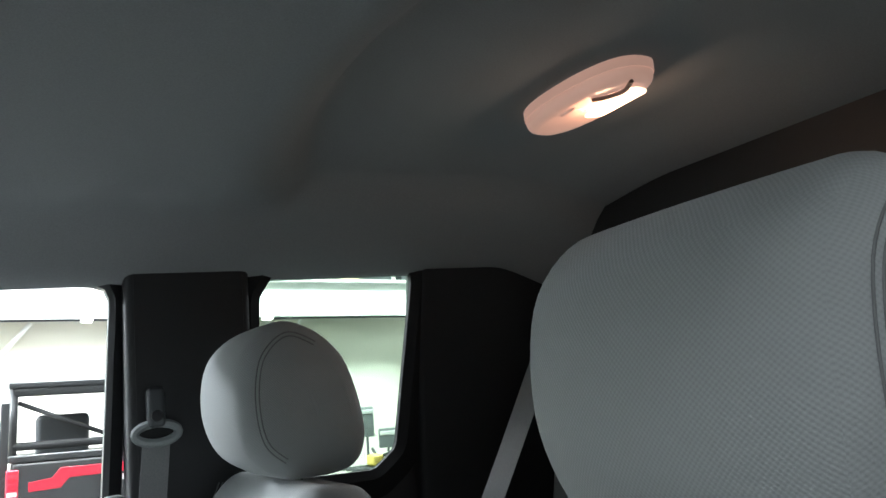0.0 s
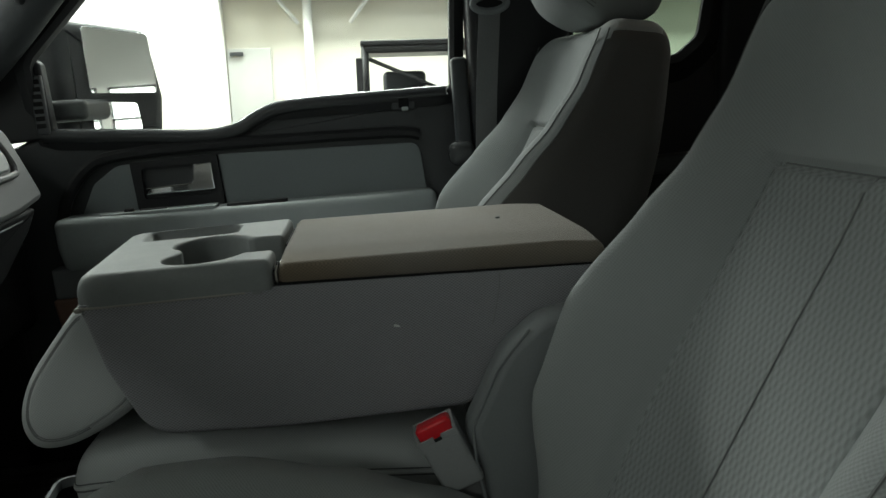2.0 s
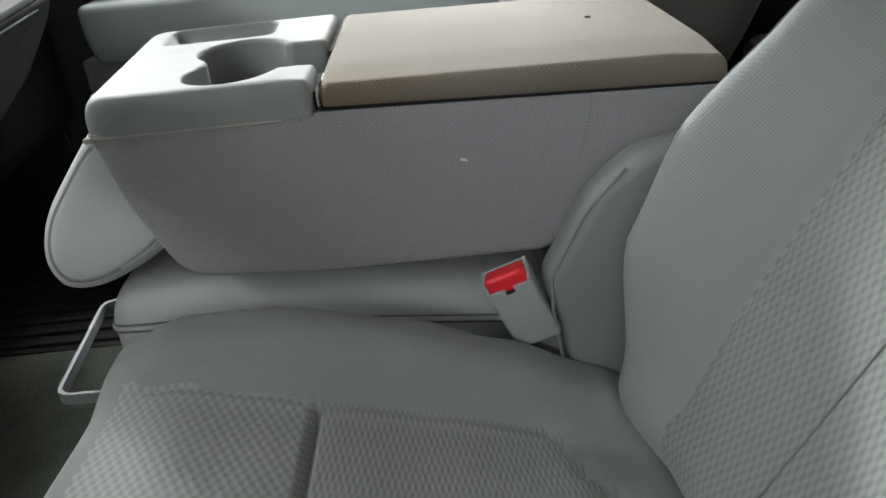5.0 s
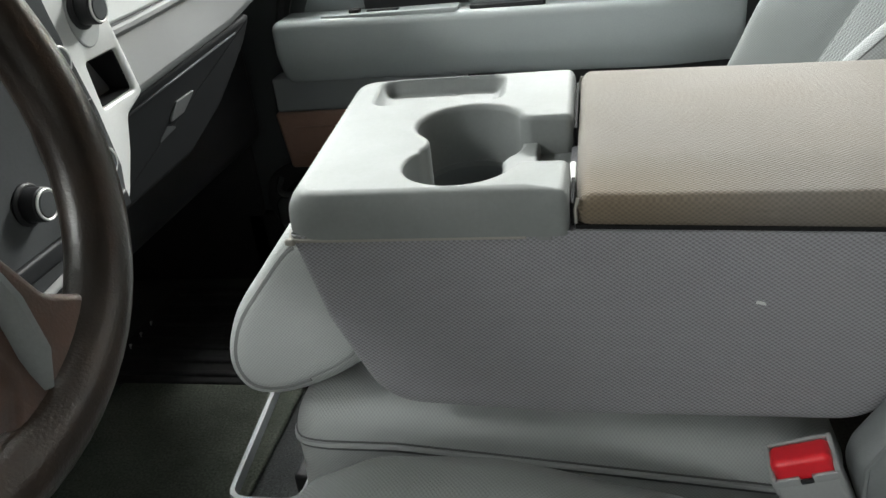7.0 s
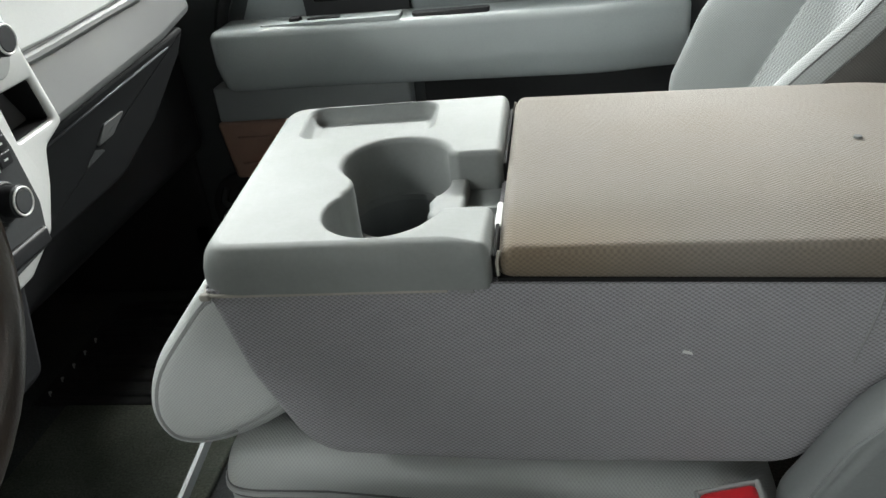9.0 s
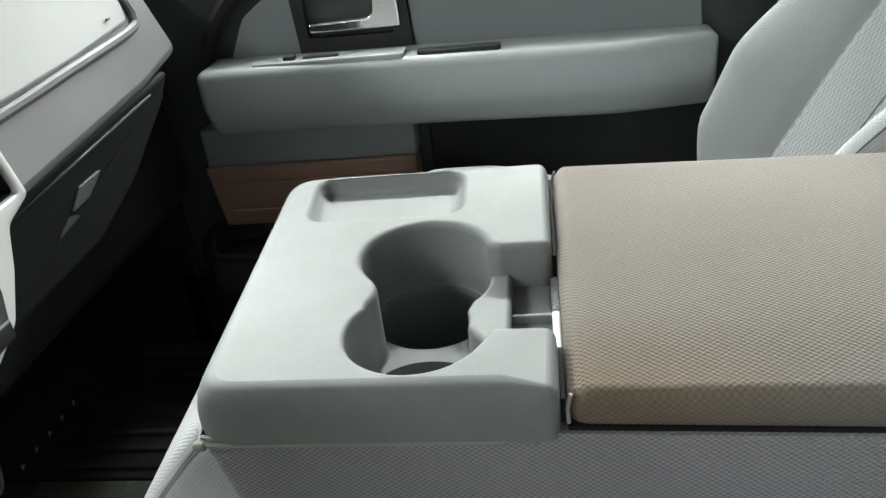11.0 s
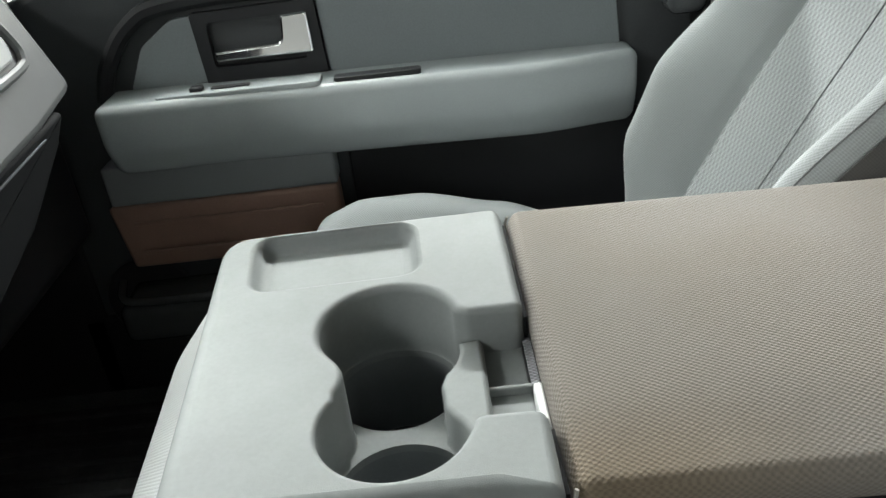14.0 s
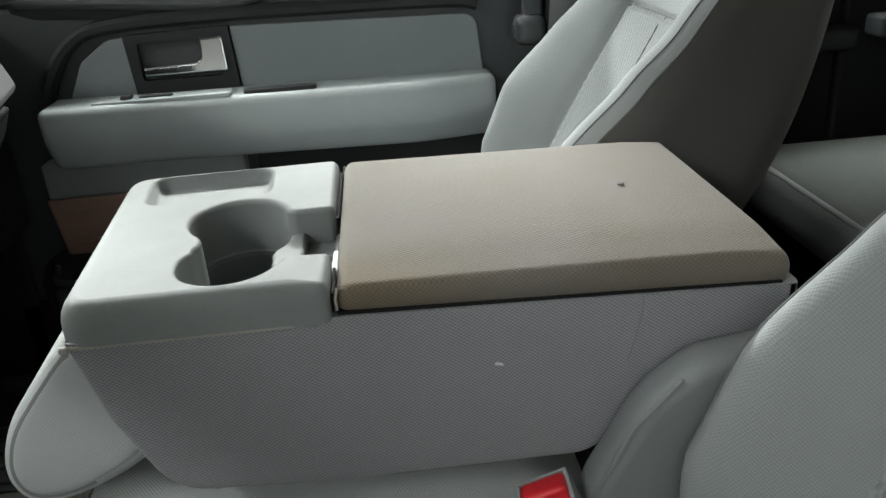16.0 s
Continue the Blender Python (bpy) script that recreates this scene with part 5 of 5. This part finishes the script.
part("lower_panel", slab(fillet([(-0.18, 0.40), (-0.02, 0.40), (0.02, 0.56), (-0.18, 0.56)], 0.02), "yz", -0.60, -0.505, 0.01), BLACKPL, stack)

# ---- floor mats, tunnel, rear bench ----
solid("floor_mat", block(-0.86, -0.50, -0.60, 0.385, 0.001, 0.016, 0.006, (4, 4, 1)), MATFAB, "dark green-grey carpet floor mat", "floor mat")
rm = thing("rubber_floor_mat", "ribbed black rubber floor mat", "floor mat", (-0.72, 0.5, 0.0))
part("sheet", block(-0.935, -0.48, 0.392, 0.74, 0.001, 0.012, 0.005), MATRUB, rm)
for k in range(8):
    part("rib", block(-0.905, -0.50, 0.408 + 0.0425 * k, 0.420 + 0.0425 * k, 0.0115, 0.020, 0.003), MATRUB, rm)
    if k < 5:
        part("stud", disc((-0.908, 0.414 + 0.0425 * k, 0.0115), (0, 0, 1), 0.003, 0.010, 12, 0.001), DASHMID, rm, "small shiny stud")
holder = thing("floor_cup_holder", "folding silver cup holder under the middle seat", "cup holder", (-0.36, -0.07, 0.1))
HO = fillet([(-0.352, -0.150), (-0.372, 0.07), (-0.27, 0.07), (-0.27, -0.150)], 0.022)
part("frame", posed(frame_ring(even(HO, 60), even(inset(HO, 0.005), 60), "xy", 0.0, 0.014), pose(0, 0, 0.272)), COVERPL, holder)
part("arm", block(-0.30, -0.24, -0.10, 0.03, 0.225, 0.272, 0.005), BLACKPL, holder)
part("foot", block(-0.26, -0.20, -0.10, 0.02, 0.0, 0.226, 0.006), BLACKPL, holder)

bench = thing("rear_bench", "dark grey cloth rear bench seat", "bench", (1.0, 0, 0.1))
part("cushion", block(0.74, 1.16, -0.70, 0.70, 0.30, 0.41, 0.035, (6, 10, 2), 5), DARKCLOTH, bench, uv=True, crease=60)
part("backrest", block(1.14, 1.30, -0.66, 0.66, 0.42, 0.86, 0.05, (3, 10, 6), 5, shape=lambda q: q + Vector((0.25 * (q.z - 0.42), 0, 0))), BENCHBK, bench, uv=True, crease=60)
part("base", block(0.80, 1.14, -0.66, 0.66, 0.0, 0.31, 0.02), BLACKPL, bench)
part("front_piping", tube([(0.752, -0.66, 0.400), (0.752, 0.66, 0.400)], 0.005, 8), CLOTH, bench, "pale piping along the front edge")
for hy in (-0.36, 0.36):
    part("head_restraint", block(1.20, 1.30, hy - 0.13, hy + 0.13, 0.80, 0.93, 0.04, (3, 5, 3), 5), BENCHBK, bench, uv=True, crease=60)

# ---- driver side of the body: sill, pillar, rail (the door stands open) ----
solid("sill_driver", block(-0.75, 1.40, -0.86, -0.80, -0.08, 0.03, 0.01), BLACKPL, "black door sill", "sill", kind="structure")
solid("pillar_driver", lean_in(block(0.72, 1.40, -0.86, -0.78, 0.03, 1.30, 0.015, (1, 1, 4)), sgn=-1), BLACKPL, "black rear pillar trim of the cab", "pillar", kind="structure")
solid("trim_roof_rail_driver", tube([(p[0], -p[1], p[2]) for p in RAIL], 0.034, 10), LINER, "grey roof rail trim over the door opening", "trim", kind="structure")
solid("pillar_a_driver", tube([(p[0], -p[1], p[2]) for p in APIL], 0.062, 12, flat=0.75), DARKPL, "dark grey windscreen pillar trim", "pillar", kind="structure")

# ---- roof skin ----
solid("roof", block(-0.46, 1.42, -0.72, 0.72, 1.475, 1.50, 0.01), WHITEW, "painted metal roof of the truck", "roof", kind="structure")

# ---- door mirror outside ----
mirror = thing("door_mirror", "large black towing mirror with two panes", "mirror", (-0.5, 1.05, 0.75))
MO = fillet([(-0.60, 0.74), (-0.60, 1.045), (-0.385, 1.025), (-0.365, 0.85), (-0.378, 0.745)], 0.03)


def facing(bm, around, deg):
    """Turns a mirror part about its upright axis."""
    for v in bm.verts:
        v.co.x = around.x + (v.co.x - around.x) * 1.36
    bmesh.ops.rotate(bm, cent=around, matrix=Matrix.Rotation(radians(deg), 3, "Z"), verts=bm.verts)
    return bm


MC = Vector((-0.49, 1.05, 0.9))
part("shell", facing(slab(MO, "xz", 1.05, 1.17, 0.03, 4, 0.05), MC, 55), BLACKPL, mirror)
part("upper_glass", facing(slab(fillet([(-0.545, 0.865), (-0.545, 1.025), (-0.398, 1.012), (-0.392, 0.86)], 0.012), "xz", 1.044, 1.052, 0.001), MC, 55), MIRROR, mirror, "flat mirror pane")
part("lower_glass", facing(slab(fillet([(-0.548, 0.765), (-0.548, 0.845), (-0.445, 0.838), (-0.44, 0.765)], 0.012), "xz", 1.044, 1.052, 0.001), MC, 55), MIRROR, mirror, "small lower mirror pane")
part("arm", block(-0.60, -0.50, 0.85, 1.08, 0.80, 0.85, 0.015), BLACKPL, mirror)

# ================= the hall round the truck =================
# The truck stands nose-down by a few degrees: the hall is level with itself.
LEVEL = pose(0, 0, 0, 0, 2.6, 0)
GROUND = -0.62


def hall(bm):
    return posed(bm, LEVEL)


solid("ground", hall(block(-16, 20, -16, 9.2, GROUND - 0.2, GROUND, 0.0)), CONCRETE, "polished grey concrete showroom floor", "floor", kind="structure")
solid("wall_north", hall(block(-16, 20, 9.0, 9.2, GROUND, 2.15, 0.0)), CREAMW, "cream painted wall under the mezzanine", "wall", kind="structure")
solid("wall_upper", hall(block(-16, 20, 11.5, 11.7, 2.6, 6.0, 0.0)), WHITEW, "white wall behind the mezzanine", "wall", kind="structure")
# Unseen grey walls and ceiling close the hall and cut bounced light.
solid("wall_south", hall(block(-16, 20, -16.2, -16, GROUND, 6.0, 0.0)), DIMW, "unseen grey hall wall", "wall", kind="structure")
solid("wall_west", hall(block(-16.2, -16, -16, 11.7, GROUND, 6.0, 0.0)), DIMW, "unseen grey hall wall", "wall", kind="structure")
solid("wall_east", hall(block(20, 20.2, -16, 11.7, GROUND, 6.0, 0.0)), WHITEW, "white hall wall", "wall", kind="structure")
solid("ceiling_hall", hall(block(-16, 20, -16, 11.7, 6.0, 6.2, 0.0)), DIMW, "unseen grey hall ceiling", "ceiling", kind="structure")
mez = thing("mezzanine", "white steel mezzanine with a pipe railing", "mezzanine", (0, 9, 2.4), kind="structure")
part("fascia", hall(block(-16, 20, 8.72, 8.80, 2.15, 2.60, 0.01)), STEELW, mez)
part("deck", hall(block(-16, 20, 8.80, 11.5, 2.50, 2.60, 0.0)), STEELW, mez)
part("flange", hall(block(-16, 20, 8.66, 8.72, 2.58, 2.62, 0.005)), STEELW, mez)
part("flange", hall(block(-16, 20, 8.66, 8.72, 2.14, 2.18, 0.005)), STEELW, mez)
for zr in (2.72, 3.10, 3.5):
    part("rail", hall(tube([(-16, 8.75, zr), (20, 8.75, zr)], 0.022, 8)), STEELW, mez)
for k in range(14):
    part("post", hall(tube([(-9.5 + 1.42 * k, 8.75, 2.6), (-9.5 + 1.42 * k, 8.75, 3.52)], 0.025, 8)), STEELW, mez)
bdoor = thing("door_1", "closed grey steel door in the cream wall", "door", (-1.1, 8.98, -0.6), kind="structure")
part("leaf", hall(block(-1.455, -0.935, 8.955, 8.985, GROUND, 1.51, 0.006)), DOORGREY, bdoor)
part("closer", hall(block(-1.42, -1.26, 8.92, 8.955, 1.42, 1.47, 0.006)), DARKPL, bdoor)
part("lever", hall(block(-1.03, -0.96, 8.91, 8.955, 0.42, 0.45, 0.006)), CHROME, bdoor)
solid("wall_return", hall(block(-16, -1.47, 8.60, 9.0, GROUND, 2.14, 0.01)), WHITEW, "white boxed-out wall beside the door", "wall", kind="structure")
solid("pipe_riser", hall(tube([(-0.46, 8.90, GROUND), (-0.46, 8.90, 2.15)], 0.055, 12)), STEELW, "white painted steel column against the wall", "column")
for bx, s in ((-0.85, 1), (0.33, -1), (2.2, 1), (3.4, -1)):
    solid("brace", hall(tube([(bx, 8.86, 2.12), (bx + 0.28 * s, 8.90, 1.78)], 0.025, 8)), STEELW, "white diagonal steel brace under the mezzanine", "brace", "braces")
for bx in (-1.16, 0.87, 2.9, 4.9):
    solid("mezzanine_lamp", hall(block(bx - 0.06, bx + 0.06, 8.56, 8.70, 2.095, 2.139, 0.02, (2, 2, 1), 4)), TUBE, "lit white lamp under the mezzanine edge", "lamp", "lamps under the mezzanine")


def storage(bx, by, w, d, z0, h, mat, label):
    ob = thing("storage_box", label, "box", (bx, by, z0), "goods on the mezzanine")
    part("body", hall(block(bx - w / 2, bx + w / 2, by - d / 2, by + d / 2, z0, z0 + h, 0.01)), mat, ob)
    part("top_flap", hall(block(bx - w / 2 - 0.004, bx + w / 2 + 0.004, by - d / 2 - 0.004, by + d / 2 + 0.004, z0 + h, z0 + h + 0.012, 0.003)), mat, ob)


random.seed(4)
goods = [(UTVBLACK, "black storage case on the mezzanine"), (DARKPL, "charcoal crate on the mezzanine"), (WOOD, "brown cardboard box on the mezzanine"), (DOORGREY, "grey plastic bin on the mezzanine"), (DASHMID, "grey equipment box on the mezzanine")]
x = -2.5
while x < 7.0:
    w = random.uniform(0.3, 0.8)
    m_, l_ = random.choice(goods)
    storage(x + w / 2, 9.2 + random.uniform(0, 0.4), w * 0.94, 0.5, 2.602, random.uniform(0.3, 0.95), m_, l_)
    x += w

# utility vehicle parked outside the passenger window
utv = thing("utility_vehicle", "red and black utility vehicle with a roll cage", "vehicle", (0.8, 6.3, GROUND))
ux, uy = 0.15, 6.05
part("tailgate", hall(block(ux + 0.03, ux + 1.45, uy, uy + 0.10, 0.36, 0.74, 0.02)), UTVBLACK, utv)
part("tailgate_band", hall(slab(fillet([(ux + 0.14, 0.53), (ux + 0.14, 0.60), (ux + 0.30, 0.62), (ux + 0.36, 0.69), (ux + 0.82, 0.69), (ux + 0.82, 0.62), (ux + 0.42, 0.61), (ux + 0.36, 0.54)], 0.01), "xz", uy - 0.012, uy + 0.01, 0.004)), UTVRED, utv, "red painted band")
for bar in range(4):
    part("badge", hall(block(ux + 0.70 + 0.05 * bar, ux + 0.738 + 0.05 * bar, uy - 0.006, uy + 0.004, 0.555, 0.60, 0.002)), STEELW, utv)
tail = part("tail_light", hall(block(ux - 0.01, ux + 0.075, uy - 0.03, uy + 0.05, 0.42, 0.70, 0.015)), UTVRED, utv, "red tail light")
for k in range(4):
    part("light_segment", hall(block(ux, ux + 0.066, uy - 0.036, uy - 0.026, 0.445 + 0.062 * k, 0.478 + 0.062 * k, 0.004)), STEELW if k == 1 else UTVRED, tail)
part("bed", hall(block(ux + 0.02, ux + 1.48, uy + 0.1, uy + 1.3, 0.40, 0.78, 0.03)), UTVBLACK, utv)
for zz, zr in ((1.29, 0.045), (0.86, 0.034)):
    part("cage_bar", hall(tube([(ux + 0.03, uy + 0.3, zz), (ux + 1.45, uy + 0.3, zz)], zr, 10)), UTVBLACK, utv)
part("roof_header", hall(block(ux - 0.01, ux + 1.49, uy + 0.24, uy + 0.50, 1.315, 1.36, 0.012)), UTVBLACK, utv)
part("bed_rail", hall(block(ux, ux + 1.48, uy + 0.02, uy + 0.14, 0.745, 0.80, 0.015)), UTVBLACK, utv)
for xx in (ux + 0.03, ux + 1.45):
    part("cage_post", hall(tube([(xx, uy + 0.3, 0.74), (xx, uy + 0.3, 1.31)], 0.032, 8)), UTVBLACK, utv)
    part("cage_side", hall(tube([(xx, uy + 0.3, 1.30), (xx, uy + 1.9, 1.28)], 0.03, 8)), UTVBLACK, utv)
part("cage_brace", hall(tube([(ux + 0.06, uy + 0.34, 1.20), (ux + 0.74, uy + 0.36, 0.90)], 0.02, 8)), UTVBLACK, utv)
part("cage_brace", hall(tube([(ux + 1.40, uy + 0.34, 1.20), (ux + 0.74, uy + 0.36, 0.90)], 0.02, 8)), UTVBLACK, utv)
for sx in (ux + 0.20, ux + 0.85):
    part("seat_back", hall(block(sx, sx + 0.42, uy + 0.75, uy + 0.9, 0.75, 1.10, 0.05, (3, 2, 3), 4)), DARKPL, utv)
part("roof_panel", hall(block(ux, ux + 1.48, uy + 0.5, uy + 1.9, 1.30, 1.33, 0.012)), UTVBLACK, utv)
for wx in (ux + 0.0, ux + 1.25):
    tyre = part("wheel", hall(tube([(wx + 0.0, uy + 0.55, -0.28), (wx + 0.25, uy + 0.55, -0.28)], 0.34, 24)), RUBBER, utv)
part("fender_net", hall(block(ux - 0.06, ux + 0.0, uy + 0.1, uy + 0.14, 0.30, 1.20, 0.01)), UTVBLACK, utv)

bin1 = thing("yellow_bin", "yellow plastic bin on the showroom floor", "bin", (-1.8, 7.9, GROUND))
part("body", hall(block(-2.25, -1.45, 7.6, 8.2, GROUND, 0.33, 0.04)), YELLOW, bin1)
part("lid", hall(block(-2.29, -1.41, 7.56, 8.24, 0.33, 0.40, 0.03)), YELLOW, bin1)

for px, pz, pw, ph in ((3.80, 0.80, 0.16, 0.34), (4.06, 0.60, 0.24, 0.22)):
    board = thing("sign_board", "grey sign board with a white header on a stand", "sign", (px, 7.8, GROUND), "sign boards")
    part("panel", hall(block(px - pw / 2, px + pw / 2, 7.78, 7.80, pz - ph / 2, pz + ph / 2, 0.003)), COVERPL, board)
    part("header", hall(block(px - pw / 2 + 0.01, px + pw / 2 - 0.01, 7.774, 7.782, pz + ph / 2 - 0.08, pz + ph / 2 - 0.03, 0.002)), STEELW, board)
    part("stand", hall(tube([(px, 7.80, GROUND), (px, 7.80, pz)], 0.015, 8)), UTVBLACK, board)
quad = thing("quad_bike", "dark quad bike with green and yellow fenders", "vehicle", (3.9, 7.3, GROUND))
part("body", hall(block(3.35, 4.45, 7.15, 7.45, -0.15, 0.20, 0.08, (5, 3, 3), 4)), UTVBLACK, quad)
part("seat", hall(block(3.70, 4.20, 7.20, 7.42, 0.20, 0.32, 0.05, (4, 2, 2), 4)), RUBBER, quad)
for fx in (3.45, 4.32):
    part("fender", hall(block(fx - 0.24, fx + 0.24, 7.0, 7.6, 0.18, 0.27, 0.04, (4, 4, 2), 4, shape=lambda q: q - Vector((0, 0, 0.5 * (q.x - fx) ** 2)))), LEAFY, quad, "dark green fender")
    for wy in (7.05, 7.55):
        part("wheel", hall(tube([(fx, wy - 0.10, -0.33), (fx, wy + 0.10, -0.33)], 0.29, 24)), RUBBER, quad)
for ry in (7.08, 7.22, 7.36, 7.50):
    part("rack_bar", hall(tube([(3.30, ry, 0.33), (3.66, ry, 0.33)], 0.012, 6)), UTVBLACK, quad)
part("handlebar", hall(tube(smooth_line([(3.78, 6.98, 0.50), (3.74, 7.12, 0.47), (3.72, 7.30, 0.43), (3.74, 7.48, 0.47), (3.78, 7.62, 0.50)], 5), 0.016, 8)), UTVBLACK, quad)
part("headlight_pod", hall(block(3.60, 3.74, 7.20, 7.40, 0.34, 0.46, 0.03)), YELLOW, quad, "yellow headlight pod")
for lx in (6.5, 9.5, 12.5, 15.5):
    for ly in (1.6, 4.6):
        lampf = thing("ceiling_lamp", "lit white strip lamp hanging from the hall ceiling", "lamp", (lx, ly, 4.3), "hall lamps")
        part("diffuser", hall(block(lx - 0.9, lx + 0.9, ly - 0.12, ly + 0.12, 4.20, 4.26, 0.01)), TUBE, lampf)
        part("housing", hall(block(lx - 0.92, lx + 0.92, ly - 0.14, ly + 0.14, 4.262, 4.34, 0.01)), STEELW, lampf)
        for cx in (lx - 0.6, lx + 0.6):
            part("hanger", hall(tube([(cx, ly, 4.34), (cx, ly, 6.0)], 0.006, 6)), STEELW, lampf)

# far end of the hall, seen in the door mirror
for k in range(7):
    wy = -1.6 + 1.5 * k
    win = thing("window_hall", "bright hall window with a dark frame", "window", (19.9, wy, 0.9), kind="structure")
    part("pane", hall(block(19.93, 19.96, wy - 0.55, wy + 0.55, 1.0, 2.6, 0.0)), TUBE, win)
    for zf in (0.95, 1.78, 2.60):
        part("bar", hall(block(19.88, 19.93, wy - 0.62, wy + 0.62, zf, zf + 0.07, 0.005)), UTVBLACK, win)
    for yf in (wy - 0.62, wy + 0.55):
        part("bar", hall(block(19.88, 19.93, yf, yf + 0.07, 0.95, 2.67, 0.005)), UTVBLACK, win)
